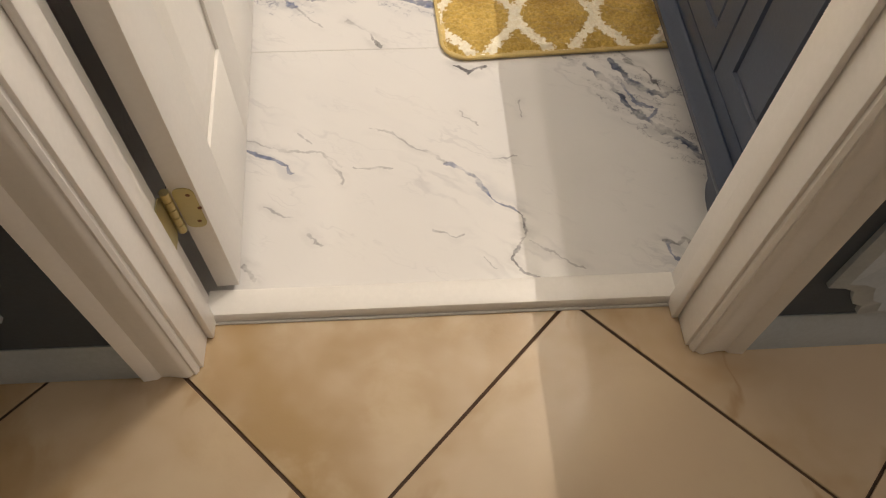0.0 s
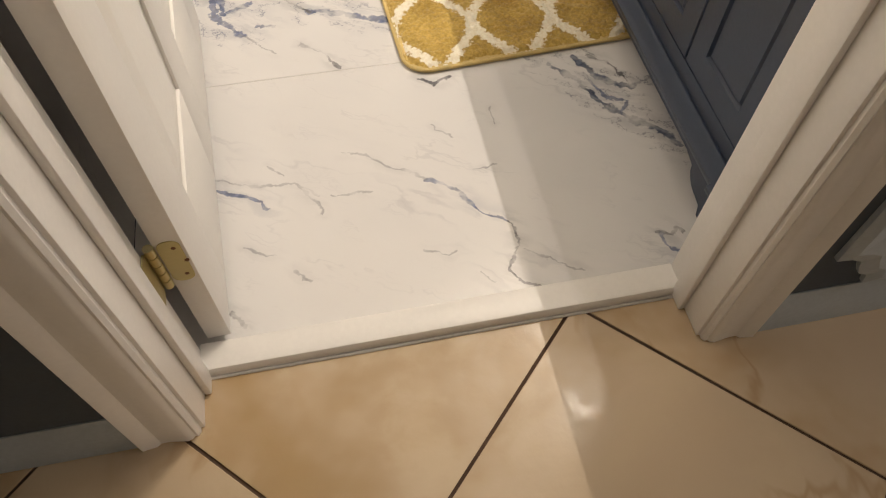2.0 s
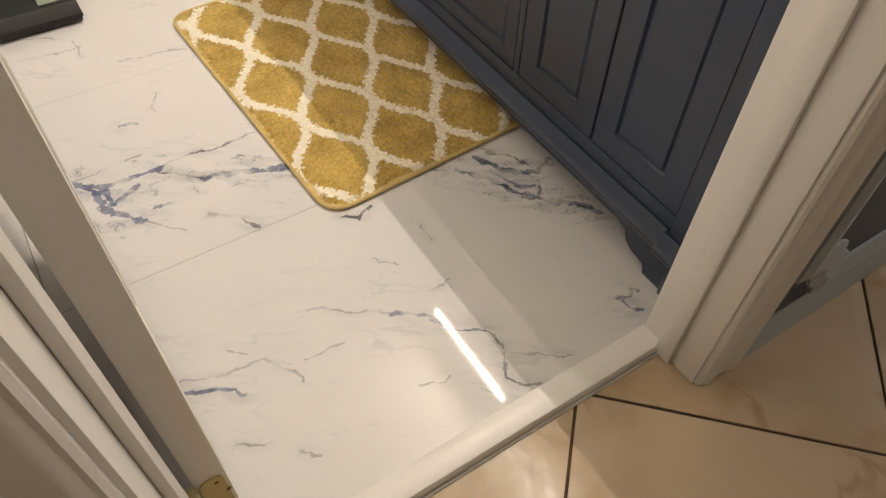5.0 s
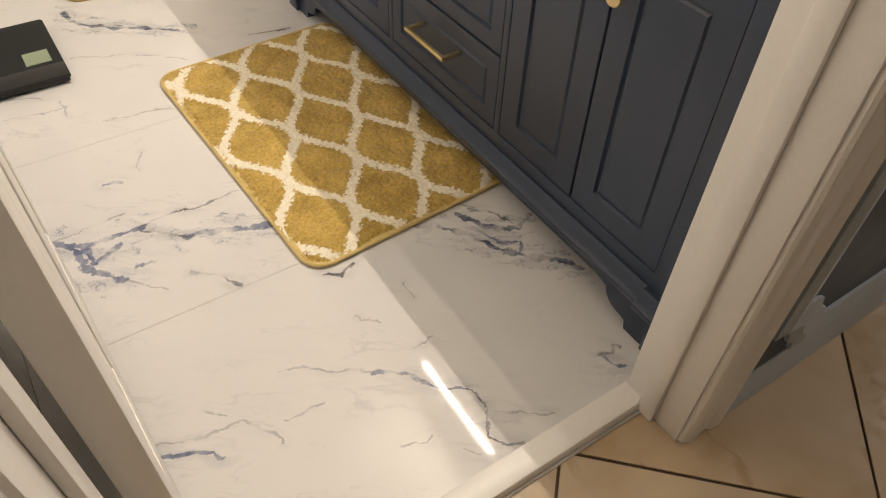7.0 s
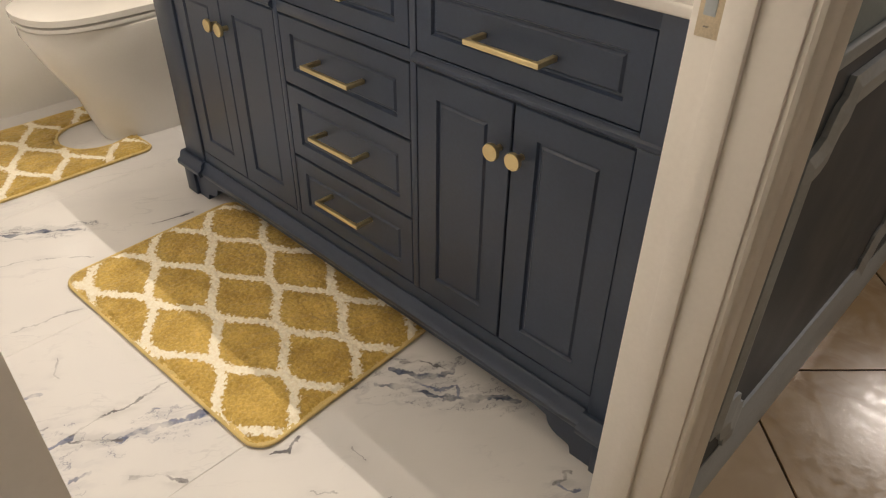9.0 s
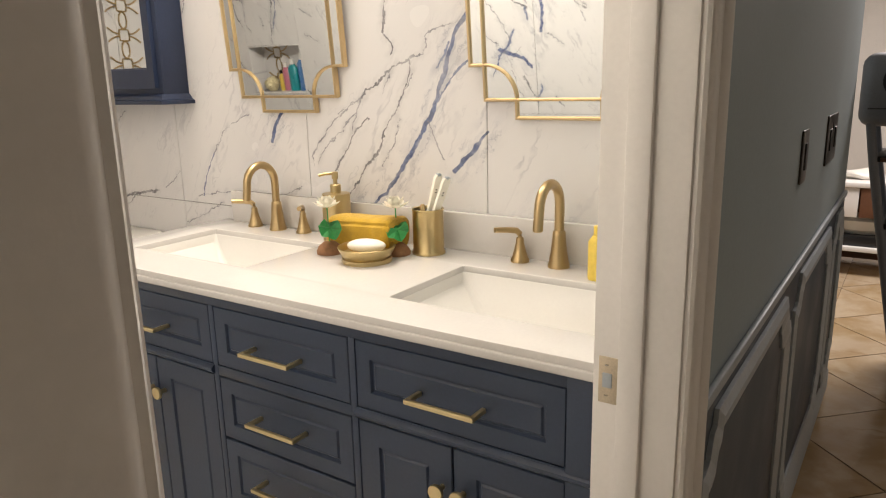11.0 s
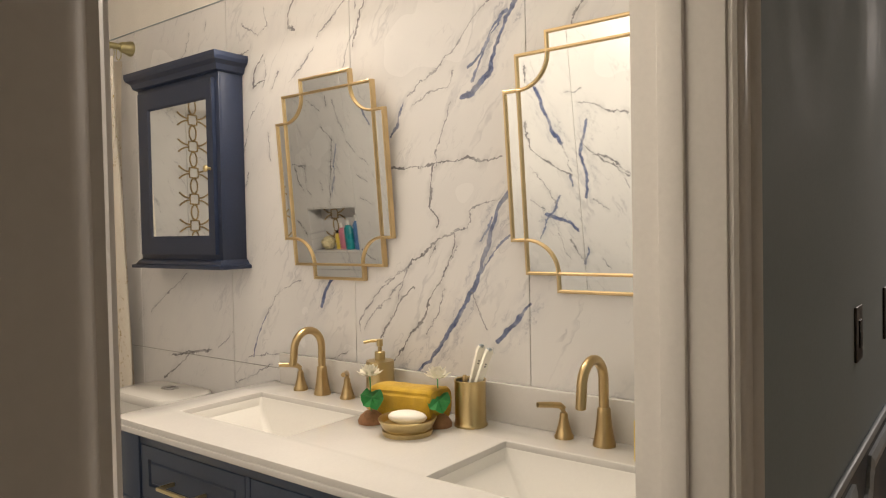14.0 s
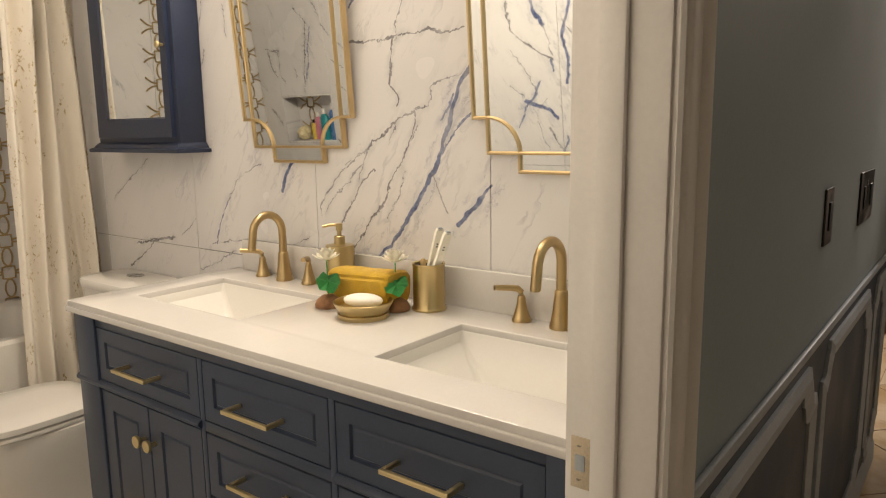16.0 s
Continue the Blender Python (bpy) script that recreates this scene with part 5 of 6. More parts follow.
# ---- toilet, tub, curtain ----
def toilet(yc):
    t = thing("toilet", 1.0, yc, 0, "white glossy one-piece toilet with closed lid", "toilet")
    rows = []
    bm = bmesh.new()

    def ring(z, front, back, w, n=32):
        pts = []
        for k in range(n):
            a = 2 * math.pi * k / n
            c, s = math.cos(a), math.sin(a)
            x = (front + back) / 2 - (back - front) / 2 * math.copysign(abs(c) ** (0.75 if c > 0 else 0.45), c)
            pts.append(bm.verts.new((x, yc + w * math.copysign(abs(s) ** 0.8, s), z)))
        return pts
    for z, front, back, w in ((0, 0.81, 1.405, 0.090), (0.02, 0.80, 1.405, 0.095), (0.17, 0.76, 1.405, 0.115), (0.30, 0.69, 1.405, 0.165), (0.39, 0.655, 1.405, 0.185), (0.42, 0.655, 1.405, 0.186), (0.427, 0.665, 1.395, 0.18)):
        rows.append(ring(z, front, back, w))
    for a, b_ in zip(rows, rows[1:]):
        for k in range(32):
            bm.faces.new((a[k], a[(k + 1) % 32], b_[(k + 1) % 32], b_[k]))
    bm.faces.new(rows[-1])
    bm.faces.new(rows[0])
    bmesh.ops.recalc_face_normals(bm, faces=bm.faces)
    part("bowl", bm, CERAMIC, t)
    for name, z0, z1, grow in (("seat", 0.429, 0.446, 0.0), ("lid", 0.449, 0.474, 0.003)):
        bm = bmesh.new()
        rows = [ring(z0, 0.65 - grow, 1.13, 0.187 + grow), ring(z1 - 0.006, 0.65 - grow, 1.13, 0.188 + grow), ring(z1, 0.662, 1.12, 0.176), ring(z1 + (0.004 if name == "lid" else 0), 0.80, 1.05, 0.08)]
        for a, b_ in zip(rows, rows[1:]):
            for k in range(32):
                bm.faces.new((a[k], a[(k + 1) % 32], b_[(k + 1) % 32], b_[k]))
        bm.faces.new(rows[0])
        bm.faces.new(rows[-1])
        bmesh.ops.recalc_face_normals(bm, faces=bm.faces)
        part(name, bm, CERAMIC, t)
    tank = rounded(1.20, 1.412, yc - 0.185, yc + 0.185, 0.06, 7)
    part("tank", prism(bmesh.new(), tank, 2, 0.40, 0.803), CERAMIC, t)
    bm = bmesh.new()
    rows = [[bm.verts.new((x, y, z)) for x, y in rounded(1.19 + f, 1.413 - f, yc - 0.194 + f, yc + 0.194 - f, 0.068 - f, 7)] for f, z in ((0.003, 0.804), (0, 0.808), (0, 0.828), (0.004, 0.835), (0.012, 0.838))]
    for a, c in zip(rows, rows[1:]):
        for k in range(len(a)):
            bm.faces.new((a[k], a[(k + 1) % len(a)], c[(k + 1) % len(a)], c[k]))
    bm.faces.new(rows[0])
    bm.faces.new(rows[-1])
    bmesh.ops.recalc_face_normals(bm, faces=bm.faces)
    part("tank_lid", bm, CERAMIC, t)
    b_ = part("flush_button", prism(bmesh.new(), rounded(1.305, 1.355, yc - 0.035, yc + 0.035, 0.02), 2, 0.8375, 0.842), STEEL, t, "chrome flush button")
    # thin near-black strip painted for the shade in the button slit
    part("button_split", bm_box(1.306, 1.354, yc - 0.001, yc + 0.001, 0.842, 0.8425), GAP, b_)


toilet(2.12)


def bathtub():
    y0, y1 = 2.53, NORTH - 0.002
    t = thing("bathtub", 0.6, 2.8, 0, "white built-in bathtub along the end wall", "bathtub")
    bm = bmesh.new()
    loops = []
    x0, x1 = WEST + 0.002, EAST - 0.002
    for f, z, r in ((0.0, 0.0, 0.01), (0.0, 0.575, 0.01), (0.012, 0.59, 0.02), (0.06, 0.59, 0.08), (0.075, 0.575, 0.10), (0.13, 0.16, 0.12), (0.18, 0.12, 0.10)):
        loops.append([bm.verts.new((x, y, z)) for x, y in rounded(x0 + f, x1 - f, y0 + f, y1 - f, r, 5)])
    n = len(loops[0])
    for a, b_ in zip(loops, loops[1:]):
        for i in range(n):
            bm.faces.new((a[i], a[(i + 1) % n], b_[(i + 1) % n], b_[i]))
    bm.faces.new(loops[-1])
    bmesh.ops.recalc_face_normals(bm, faces=bm.faces)
    part("shell", bm, CERAMIC, t)


bathtub()


def curtain():
    rod = thing("curtain_rod", 0.6, 2.48, 2.185, "brass shower curtain rod with flared flanges", "curtain rod")
    part("rod", tube(bmesh.new(), [(WEST + 0.01, 2.48, 2.185), (EAST - 0.01, 2.48, 2.185)], 0.0125, 16), BRASS, rod)
    for x, s in ((EAST, -1), (WEST, 1)):
        bm = lathe(bmesh.new(), [(0, 0), (0.030, 0), (0.031, 0.006), (0.026, 0.020), (0.020, 0.045), (0.016, 0.050), (0, 0.050)], 0, 0, 0, 24)
        bm.transform(pose(x, 2.48, 2.185, 0, 90 * s, 0))
        part("flange", bm, BRASS, rod)
    bm = bmesh.new()
    n, m_ = 150, 40
    rows = []
    for j in range(m_ + 1):
        z = 2.140 - (2.140 - 0.10) * j / m_
        fan = 1 + 0.32 * (j / m_)
        row = []
        for i in range(n + 1):
            u = i / n
            x = 1.396 - (0.265 * u) * fan
            amp = 0.036 + 0.034 * noise.noise(Vector((u * 4, j * 0.05, 0)))
            y = 2.52 + amp * math.sin(u * 2 * math.pi * 3.9 + 3.0 * noise.noise(Vector((u * 2.5, j * 0.035, 4)))) - 0.05 * (j / m_) ** 2
            y += 0.010 * noise.noise(Vector((u * 9, j * 0.15, 9)))
            row.append(bm.verts.new((x, y, z)))
        rows.append(row)
    for a, b_ in zip(rows, rows[1:]):
        for i in range(n):
            bm.faces.new((a[i], a[i + 1], b_[i + 1], b_[i]))
    c = thing("shower_curtain", 1.15, 2.48, 2.1, "ivory shower curtain with gold flecks drawn to the wall", "shower curtain")
    part("fabric", bm, CURTAIN, c)
    for k in range(9):
        x = 1.386 - 0.26 * (k + 0.5) / 9
        pts = [(x, 2.50 + 0.020 * math.cos(a), 2.161 + 0.026 * math.sin(a)) for a in [2 * math.pi * q / 14 for q in range(14)]]
        part("ring", tube(bmesh.new(), pts, 0.002, 6, closed=True), BRASS, c)


curtain()


def mosaic_strip(x, y, z0, count, parent, face="y"):
    """A chain of squares and ovals with curled side pieces, in bronze lines, on the tiled wall."""
    pitch = 0.150

    def put(bm, pts, closed=True):
        p3 = [(x + a, y, b_) if face == "y" else (x, y + a, b_) for a, b_ in pts]
        tube(bm, p3, 0.0045, 6, closed=closed)
    for k in range(count):
        z = z0 + pitch * k
        bm = bmesh.new()
        put(bm, [(-0.027, z - 0.027), (-0.010, z - 0.029), (0.010, z - 0.029), (0.027, z - 0.027), (0.029, z), (0.027, z + 0.027), (0.010, z + 0.029), (-0.010, z + 0.029), (-0.027, z + 0.027), (-0.029, z)])
        put(bm, [(0.022 * math.sin(a), z + pitch / 2 + 0.043 * math.cos(a)) for a in [2 * math.pi * q / 16 for q in range(16)]])
        for sx in (-1, 1):
            for sz in (-1, 1):
                put(bm, [(sx * (0.029 + 0.065 * u), z + sz * (0.006 + 0.030 * u ** 2)) for u in (0, 0.25, 0.5, 0.75, 1)], False)
        part("mosaic_link", bm, BRONZE, parent, smooth=True)


for sx in (-0.03, 0.41, 1.34):
    s = thing("mosaic_strip", sx, NORTH, 0.6, "upright mosaic border of linked bronze squares and ovals", "mosaic strip", "borders on the end wall", kind="structure")
    mosaic_strip(sx, NORTH - 0.004, 0.57, 11, s)
s = thing("mosaic_strip", WEST - 0.11, 3.03, 1.083, "short bronze link border at the back of the niche", "mosaic strip", kind="structure")
mosaic_strip(WEST - 0.106, 2.97, 1.143, 2, s, "x")


lotion = thing("lotion_bottle", 1.30, 0.252, 0.913, "small yellow lotion bottle on the worktop", "bottle")
part("bottle_body", lathe(bmesh.new(), [(0, 0), (0.020, 0), (0.021, 0.004), (0.021, 0.085), (0.012, 0.098), (0, 0.098)], 1.30, 0.252, 0.9132, 20), YELLOW, lotion)
part("cap", lathe(bmesh.new(), [(0, 0), (0.010, 0), (0.010, 0.022), (0, 0.024)], 1.30, 0.252, 1.0112, 16), YELLOW, lotion)


# bottles in the niche
def bottle(x, y, z, r, h, mat, label, cap):
    b_ = thing("shampoo_bottle", x, y, z, label, "bottle", "bottles in the niche")
    part("bottle_body", lathe(bmesh.new(), [(0, 0), (r, 0), (r * 1.03, h * 0.05), (r, h * 0.7), (r * 0.5, h * 0.82), (0, h * 0.82)], x, y, z, 20, 0.7, 1.0), mat, b_)
    part("cap", lathe(bmesh.new(), [(0, 0), (r * 0.42, 0), (r * 0.42, h * 0.16), (0, h * 0.18)], x, y, z + h * 0.82, 14, 0.9, 1), cap, b_)


NF = NZ0 + 0.0125
bottle(WEST - 0.055, 2.732, NF, 0.033, 0.215, BLUE, "clear blue plastic shampoo bottle in the niche", WHITE)
bottle(WEST - 0.050, 2.806, NF, 0.032, 0.185, TEAL, "teal plastic shampoo bottle in the niche", WHITE)
bottle(WEST - 0.060, 2.872, NF, 0.027, 0.165, PINK, "pink plastic lotion bottle in the niche", WHITE)
bottle(WEST - 0.065, 2.922, NF, 0.019, 0.12, YELLOW, "small yellow bottle in the niche", BLACK)
bm = bmesh.new()
bmesh.ops.create_icosphere(bm, subdivisions=4, radius=0.042)
for vtx in bm.verts:
    vtx.co *= 1 + 0.22 * noise.noise(vtx.co * 60) + 0.12 * noise.noise(vtx.co * 140)
bm.transform(pose(WEST - 0.052, 3.0, NF + 0.040))
single("bath_puff", bm, LOOFAH, "cream mesh bath puff in the niche", "bath puff")


# ---- rugs and scale ----
def rug(name, outline, z, mat, label):
    """Thick pile: the outline filled by a fine grid with an uneven top, bound at the edge."""
    r = thing(name, sum(p[0] for p in outline) / len(outline), sum(p[1] for p in outline) / len(outline), z, label, "rug", "gold bath mats")
    xs, ys = [p[0] for p in outline], [p[1] for p in outline]

    def inside(px, py):
        hit = False
        n = len(outline)
        for i in range(n):
            (ax, ay), (bx, by) = outline[i], outline[(i + 1) % n]
            if (ay > py) != (by > py) and px < (bx - ax) * (py - ay) / (by - ay) + ax:
                hit = not hit
        return hit
    bm = bmesh.new()
    prism(bm, outline, 2, z, z + 0.008)
    part("backing", bm, BINDING, r, "woven backing")
    step = 0.0042
    nx, ny = int((max(xs) - min(xs)) / step) + 1, int((max(ys) - min(ys)) / step) + 1
    verts, faces, index = [], [], {}
    rng = random.Random(4)
    for i in range(nx + 1):
        for j in range(ny + 1):
            px, py = min(xs) + i * step, min(ys) + j * step
            if not inside(px, py):
                continue
            edge = all(inside(px + a, py + b_) for a, b_ in ((0.012, 0), (-0.012, 0), (0, 0.012), (0, -0.012)))
            clump = abs(noise.noise(Vector((px * 62, py * 62, 0)))) + 0.5 * abs(noise.noise(Vector((px * 140, py * 140, 3))))
            hgt = (0.0165 if edge else 0.010) + rng.uniform(-0.0012, 0.0012) - 0.009 * (0.45 - min(0.45, clump)) + 0.0035 * noise.noise(Vector((px * 18, py * 18, 0)))
            index[i, j] = len(verts)
            verts.append((px + rng.uniform(-0.0018, 0.0018), py + rng.uniform(-0.0018, 0.0018), z + hgt))
    for i in range(nx):
        for j in range(ny):
            q = [(i, j), (i + 1, j), (i + 1, j + 1), (i, j + 1)]
            if all(k in index for k in q):
                faces.append([index[k] for k in q])
    me = bpy.data.meshes.new("tufted_top")
    me.from_pydata(verts, [], faces)
    me.shade_smooth()
    me.materials.append(mat)
    ob = new("tufted_top", me)
    ob.parent = r
    ob.matrix_parent_inverse = r.matrix_basis.inverted()
    tagged(ob, "tufted gold and ivory pile", kind="stuff")
    ring = [(px, py, z + 0.007) for px, py in outline]
    part("binding", tube(bmesh.new(), ring, 0.0042, 8, closed=True), BINDING, r, "stitched gold edge binding")
    return r


def turned(outline, cx, cy, deg):
    c, s = math.cos(radians(deg)), math.sin(radians(deg))
    return [(cx + c * x - s * y, cy + s * x + c * y) for x, y in outline]


RUG_A = rug_material("gold_trellis_tufts", 0.170, 0.306, 0.613, 1.154)
rug("bath_mat", turned(rounded(-0.265, 0.265, -0.415, 0.415, 0.05), 0.655, 1.005, 3), 0.0, RUG_A, "gold and ivory trellis bath mat on the marble floor")
notch = [(0.90, 2.30), (0.80, 2.29)] + [(0.79 - 0.12 * math.sin(a), 2.165 + 0.125 * math.cos(a)) for a in [math.pi * k / 10 for k in range(1, 10)]] + [(0.80, 2.038), (0.89, 2.06)]
contour = arc(0.33, 1.98, 0.06, 180, 270, 6) + arc(0.86, 1.95, 0.03, -90, 0, 5) + notch[::-1] + arc(0.86, 2.37, 0.04, 0, 90, 5) + arc(0.33, 2.35, 0.06, 90, 180, 6)
rug("toilet_mat", contour, 0.0, RUG_A, "gold and ivory trellis contour mat round the toilet foot")


def bathroom_scale(x0, x1, y0, y1):
    s = thing("bathroom_scale", (x0 + x1) / 2, (y0 + y1) / 2, 0, "black glass bathroom scale on the floor", "scale")
    part("platform", prism(bmesh.new(), rounded(x0, x1, y0, y1, 0.012), 2, 0.018, 0.028), BLACK_GLASS, s)
    part("base", bm_box(x0 + 0.004, x1 - 0.004, y0 + 0.004, y1 - 0.004, 0.006, 0.018, 0.003), BLACK, s)
    part("display", bm_box(x1 - 0.088, x1 - 0.025, y0 + 0.085, y0 + 0.150, 0.0283, 0.0288), LCD, s, "grey green display")
    part("foot_strip", bm_box(x0, x1, y0 - 0.001, y0 + 0.07, 0.019, 0.0285, 0.002), BLACK, s, "matt black strip")
    for a in (x0 + 0.03, x1 - 0.03):
        for b_ in (y0 + 0.03, y1 - 0.03):
            part("foot", lathe(bmesh.new(), [(0, 0), (0.012, 0), (0.012, 0.007), (0, 0.007)], a, b_, 0, 14), BLACK, s)


bathroom_scale(-0.095, 0.185, 1.50, 1.82)


# ---- hall fittings and far room ----
def switch_plate(x0, x1, z0, z1, gang):
    s = thing("light_switch", (x0 + x1) / 2, HALL_Y, z0, "dark metal light switch plate on the grey wall", "light switch", "switch plates")
    part("plate", bm_box(x0, x1, HALL_Y - 0.006, HALL_Y, z0, z1, 0.002), PLATE, s)
    w = (x1 - x0) / gang
    for k in range(gang):
        c = x0 + w * (k + 0.5)
        part("rocker", bm_box(c - 0.016, c + 0.016, HALL_Y - 0.010, HALL_Y - 0.005, (z0 + z1) / 2 - 0.033, (z0 + z1) / 2 + 0.033, 0.002), BLACK, s)


switch_plate(1.75, 1.84, 1.083, 1.213, 1)
switch_plate(2.28, 2.54, 1.07, 1.22, 2)


def far_cabinet():
    c = thing("side_cabinet", 5.4, 0.1, 0, "white low cabinet with an open lower shelf", "cabinet")
    part("top", bm_box(5.22, 5.74, -0.42, 0.42, 0.60, 0.635, 0.006), WHITE, c)
    for y in (-0.40, 0.36):
        part("side", bm_box(5.25, 5.72, y, y + 0.03, 0.0, 0.60, 0.003), WHITE, c)
    part("back", bm_box(5.70, 5.72, -0.37, 0.36, 0.02, 0.60), BROWN, c)
    part("shelf", bm_box(5.22, 5.70, -0.37, 0.36, 0.17, 0.20, 0.003), WHITE, c)
    part("door", bm_box(5.235, 5.25, -0.02, 0.35, 0.40, 0.595, 0.003), WHITE, c)
    part("door", bm_box(5.235, 5.25, -0.37, -0.03, 0.40, 0.595, 0.003), BROWN, c, "dark brown door")


far_cabinet()
single("shelf_box", bm_box(5.26, 5.60, -0.30, 0.30, 0.20, 0.272, 0.006), BLACK, "flat black box on the white cabinet shelf", "box")
bm = lathe(bmesh.new(), [(0, 0), (0.12, 0), (0.15, 0.03), (0.15, 0.09), (0.11, 0.118), (0, 0.12)], 5.42, -0.04, 0.272, 28, 0.8, 1.3)
single("cushion", bm, SOAP, "round pinkish white cushion on the black box", "cushion")
bm = bmesh.new()
bmesh.ops.create_icosphere(bm, subdivisions=3, radius=1.0, matrix=pose(5.45, 0.0, 0.665) @ Matrix.Diagonal((0.10, 0.14, 0.035, 1)))
for v in bm.verts:
    v.co.z += 0.012 * math.sin(31 * v.co.y) * math.cos(27 * v.co.x)
single("folded_cloth", bm, SOAP, "crumpled white cloth lying on the cabinet", "cloth")


def machine():
    """Leaning black storage rack with a grey housing on top."""
    c = thing("storage_rack", 3.4, -0.42, 0, "black leaning storage rack topped by a grey housing", "storage rack")
    for dx in (0.0, 0.36):
        part("upright", tube(bmesh.new(), [(3.3 + dx, -0.345, 0.0), (3.3 + dx, -0.165, 0.95), (3.3 + dx, -0.135, 1.14)], 0.018, 12), GREY_PLASTIC, c)
        part("upright", tube(bmesh.new(), [(3.3 + dx, -0.70, 0.0), (3.3 + dx, -0.52, 0.95), (3.3 + dx, -0.49, 1.14)], 0.018, 12), GREY_PLASTIC, c)
    for z, lean in ((0.06, 0.011), (0.36, 0.068), (0.70, 0.132), (0.98, 0.180)):
        y = -0.345 + lean
        shelf = part("shelf", bm_box(3.29, 3.68, y - 0.36, y - 0.008, z, z + 0.025, 0.004), BLACK, c)
        part("shelf_edge", bm_box(3.284, 3.29, y - 0.34, y - 0.02, z + 0.004, z + 0.02, 0.001), BROWN, shelf, "brown shelf edge")
        part("back_panel", bm_box(3.60, 3.615, y - 0.35, y - 0.03, z + 0.025, z + 0.29 if z < 0.9 else z + 0.14), BLACK, c)
    part("housing", bm_box(3.27, 3.69, -0.53, -0.085, 1.125, 1.42, 0.05, 4), GREY_PLASTIC, c, "rounded grey plastic housing")
    for y, z, r in ((-0.235, 1.31, 0.072), (-0.42, 1.31, 0.072)):
        bm = lathe(bmesh.new(), [(0, 0.004), (r * 0.4, 0.006), (r * 0.9, 0.010), (r, 0.008), (r, 0.0), (0, 0.0)], 0, 0, 0, 32)
        bm.transform(pose(3.271, y, z, 0, -90, 0))
        part("hub", bm, BLACK, c, "round black hub")
    part("seam", bm_box(3.268, 3.272, -0.49, -0.12, 1.196, 1.200), BLACK, c)
    return c


machine()
for z, y0, h in ((0.385, -0.60, 0.24), (0.725, -0.55, 0.19), (1.005, -0.50, 0.10)):
    single("storage_box", bm_box(3.31, 3.59, y0, y0 + (0.10 if z < 0.9 else 0.30), z, z + h, 0.012), BLACK, "black plastic box on a rack shelf", "box", "boxes on the rack")
for z, y, r, mat, label, name in ((0.085, -0.44, 0.075, SOAP, "white rounded paper bag on the lowest shelf", "paper_bag"), (0.385, -0.385, 0.07, SOAP, "white rounded paper bag on a rack shelf", "paper_bag"), (0.725, -0.35, 0.055, BLUE, "blue plastic tub on a rack shelf", "tub")):
    bm = lathe(bmesh.new(), [(0, 0), (r * 0.8, 0), (r, 0.03), (r * 0.95, 0.12), (r * 0.6, 0.17), (0, 0.18)], 3.42, y, z, 20)
    single(name, bm, mat, label, "bag" if name == "paper_bag" else "tub")


# ---- tiles, last ----
def tile_mesh(name, pts, axis, lo, hi, mat):
    """A thin tile with a slightly eased edge from 2D corners."""
    bm = bmesh.new()
    cx, cy = sum(p[0] for p in pts) / len(pts), sum(p[1] for p in pts) / len(pts)
    ease = 0.0012
    others = [k for k in range(3) if k != axis]

    def at(p, h):
        v = [0.0, 0.0, 0.0]
        v[axis], v[others[0]], v[others[1]] = h, p[0], p[1]
        return v

    def shrink(p):
        return (p[0] - math.copysign(ease, p[0] - cx), p[1] - math.copysign(ease, p[1] - cy))
    d = math.copysign(0.001, hi - lo)
    rows = [[bm.verts.new(at(p, lo)) for p in pts], [bm.verts.new(at(p, hi - d)) for p in pts], [bm.verts.new(at(shrink(p), hi)) for p in pts]]
    n = len(pts)
    for a, b_ in zip(rows, rows[1:]):
        for i in range(n):
            bm.faces.new((a[i], a[(i + 1) % n], b_[(i + 1) % n], b_[i]))
    bm.faces.new(rows[-1])
    bmesh.ops.recalc_face_normals(bm, faces=bm.faces)
    me = bpy.data.meshes.new(name)
    bm.to_mesh(me)
    bm.free()
    me.materials.append(mat)
    return me


def lay(parent, rects, axis, lo, hi, mat, name="tile"):
    for a0, a1, b0, b1 in rects:
        if a1 - a0 < 0.004 or b1 - b0 < 0.004:
            continue
        ob = new(name, tile_mesh(name, [(a0, b0), (a1, b0), (a1, b1), (a0, b1)], axis, lo, hi, mat if isinstance(mat, bpy.types.Material) else mat((a0, a1, b0, b1))))
        ob.parent = parent


def grid(a_edges, b_edges, gap):
    return [(a0 + gap / 2, a1 - gap / 2, b0 + gap / 2, b1 - gap / 2) for a0, a1 in zip(a_edges, a_edges[1:]) for b0, b1 in zip(b_edges, b_edges[1:])]


lay(floor_bath, grid([WEST, 1.02, EAST], [0.0498, 0.62, 1.22, 1.82, 2.42, NORTH], 0.0007), 2, -0.010, 0.0, floor_marble)
lay(wall_east, grid([BATH_Y, 0.597, 1.216, 1.835, 2.454, NORTH], [0.0, 0.955, TILE_TOP], 0.002), 0, EAST + 0.012, EAST, wall_marble)
lay(wall_north, grid([WEST, 0.45, 1.05, EAST], [0.0, 0.955, TILE_TOP], 0.002), 1, NORTH + 0.012, NORTH, MARBLE_NORTH)
west = grid([BATH_Y, 0.59, 1.20, 1.81, 2.42, NY0], [0.0, 0.955, TILE_TOP], 0.002)
west += grid([NY0, NY1], [0.0, 0.955, NZ0], 0.002) + grid([NY0, NY1], [NZ1, TILE_TOP], 0.002) + grid([NY1, NORTH], [0.0, 0.955, TILE_TOP], 0.002)
lay(wall_west, west, 0, WEST - 0.012, WEST, side_marble)
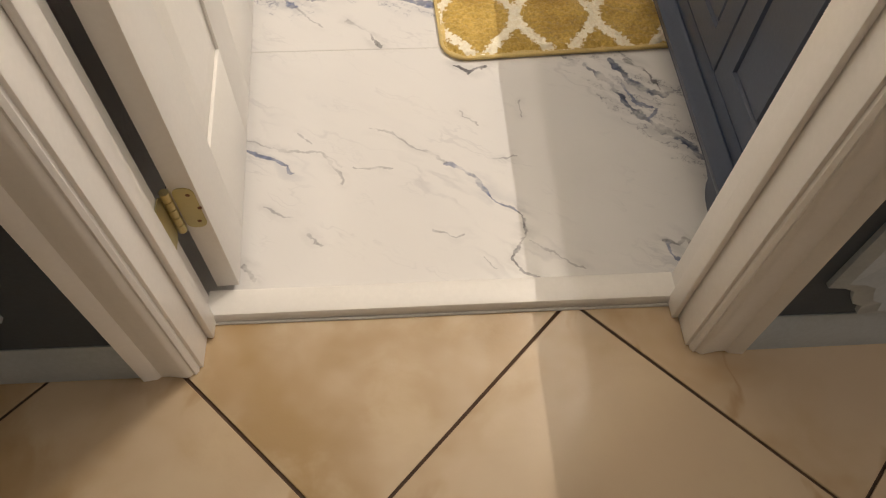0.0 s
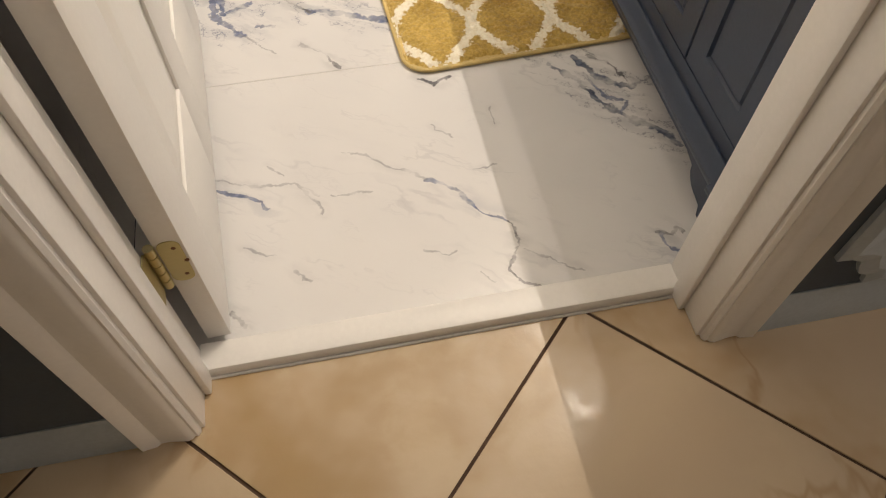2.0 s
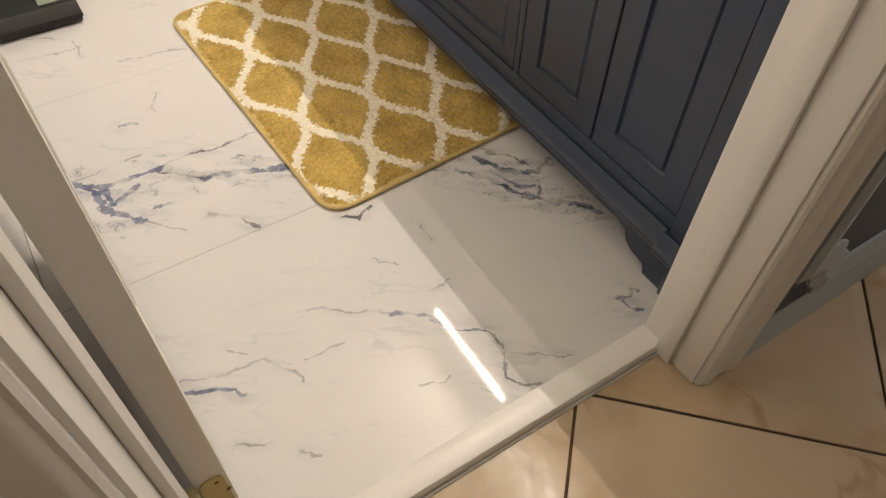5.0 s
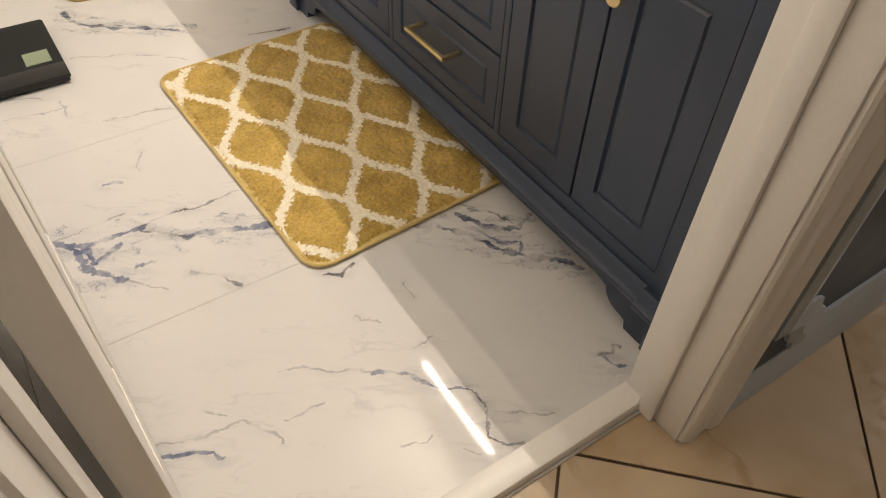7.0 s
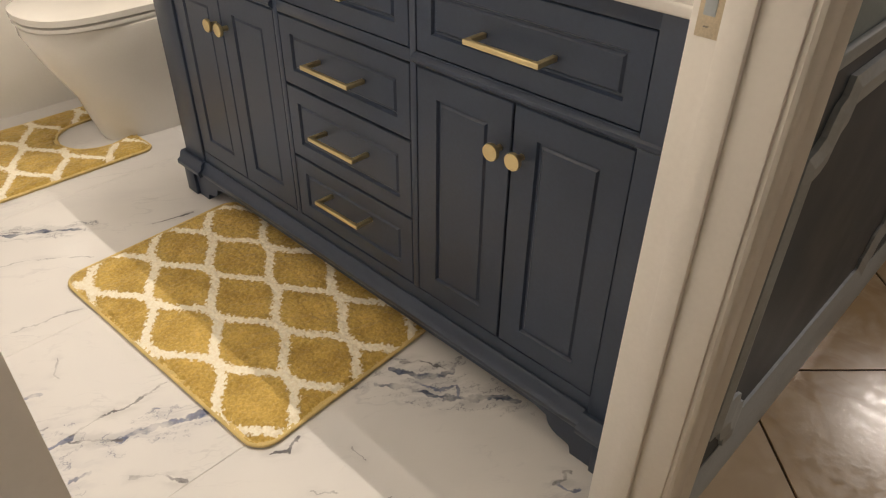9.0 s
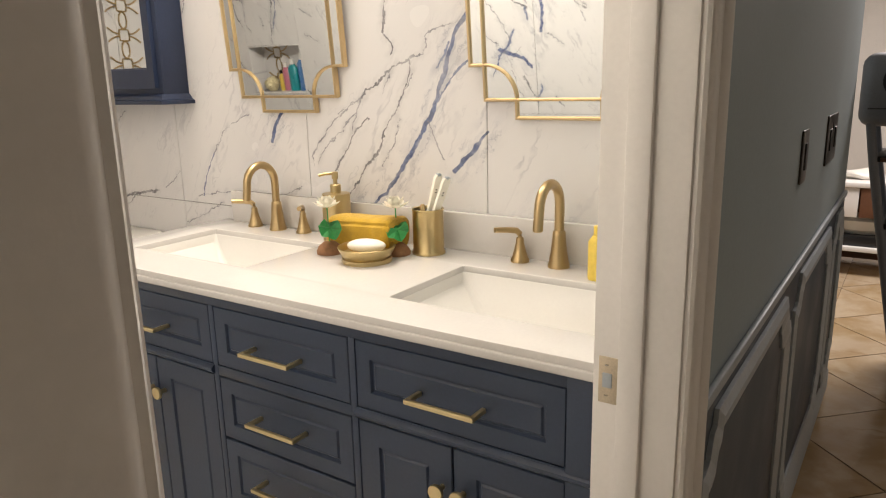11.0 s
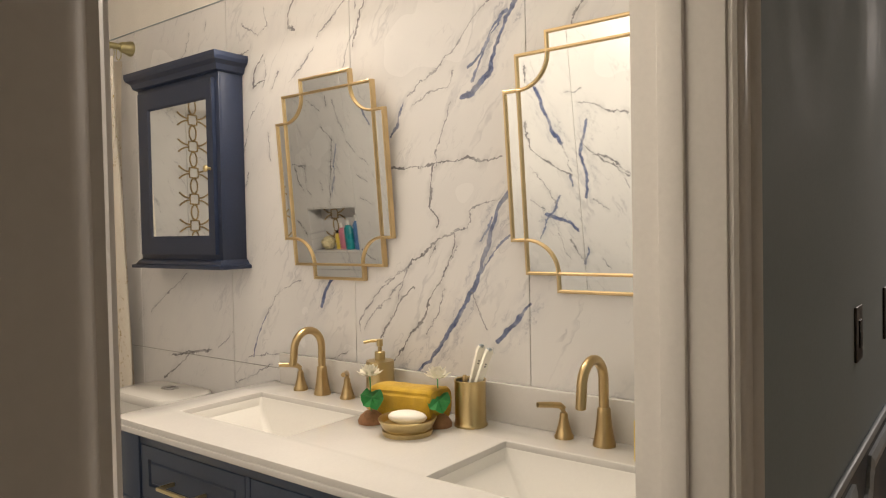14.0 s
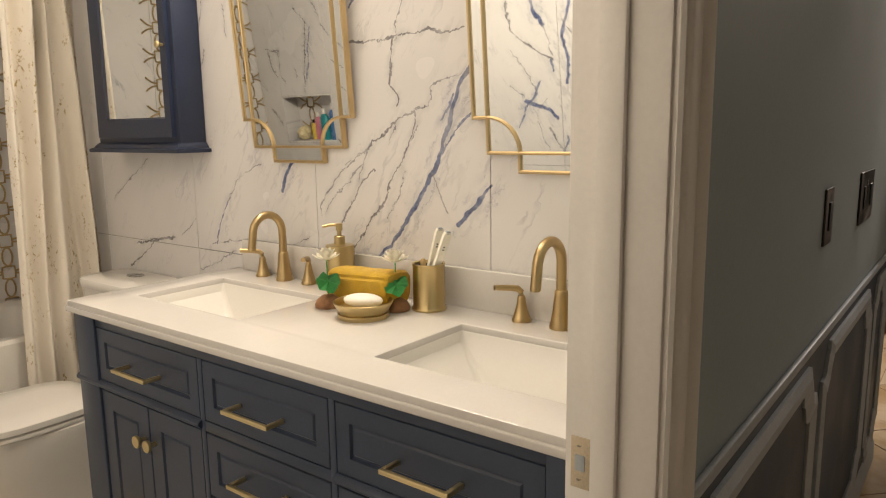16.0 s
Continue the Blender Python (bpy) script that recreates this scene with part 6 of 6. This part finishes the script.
lay(wall_west, [(NY0, NY1, NZ0, NZ1)], 0, WEST - 0.122, WEST - 0.108, MARBLE_NICHE, "niche_back")
part("niche_sill", bm_box(WEST - 0.11, WEST + 0.004, NY0, NY1, NZ0, NZ0 + 0.012, 0.002), MARBLE_NICHE, wall_west)
part("niche_top", bm_box(WEST - 0.11, WEST + 0.001, NY0, NY1, NZ1 - 0.008, NZ1, 0.001), MARBLE_NICHE, wall_west)
for y in (NY0, NY1 - 0.008):
    part("niche_side", bm_box(WEST - 0.11, WEST + 0.001, y, y + 0.008, NZ0 + 0.012, NZ1 - 0.008, 0.001), MARBLE_NICHE, wall_west)


def clip_poly(pts, axis, limit, keep_below):
    out = []
    for p, q in zip(pts, pts[1:] + pts[:1]):
        a, b_ = (p[axis] <= limit) == keep_below, (q[axis] <= limit) == keep_below
        if a:
            out.append(p)
        if a != b_:
            t = (limit - p[axis]) / (q[axis] - p[axis])
            out.append((p[0] + t * (q[0] - p[0]), p[1] + t * (q[1] - p[1])))
    return out


def hall_tiles():
    """Half-metre tiles laid on the diagonal, cut at the wall."""
    size, gap = 0.508, 0.0055
    u0, v0 = 0.600 / math.sqrt(2), 0.572 / math.sqrt(2)
    full = None
    for i in range(-16, 17):
        for j in range(-16, 17):
            a0, b0 = u0 + i * size + gap / 2, v0 + j * size + gap / 2
            cs = [(a0, b0), (a0 + size - gap, b0), (a0 + size - gap, b0 + size - gap), (a0, b0 + size - gap)]
            pts = [((u + v) / math.sqrt(2), (u - v) / math.sqrt(2)) for u, v in cs]
            for parent, lims in ((floor_hall, ((0, -2.9, False), (0, 6.9, True), (1, -1.33, False), (1, -0.001, True))), (floor_far, ((0, 3.2, False), (0, 6.9, True), (1, 0.001, False), (1, 1.6, True)))):
                poly = pts
                for axis, limit, below in lims:
                    poly = clip_poly(poly, axis, limit, below) if len(poly) > 2 else []
                if len(poly) < 3:
                    continue
                ob = new("tile", tile_mesh("tile", poly, 2, -0.008, 0.0, HALL_TILE))
                ob.parent = parent


hall_tiles()
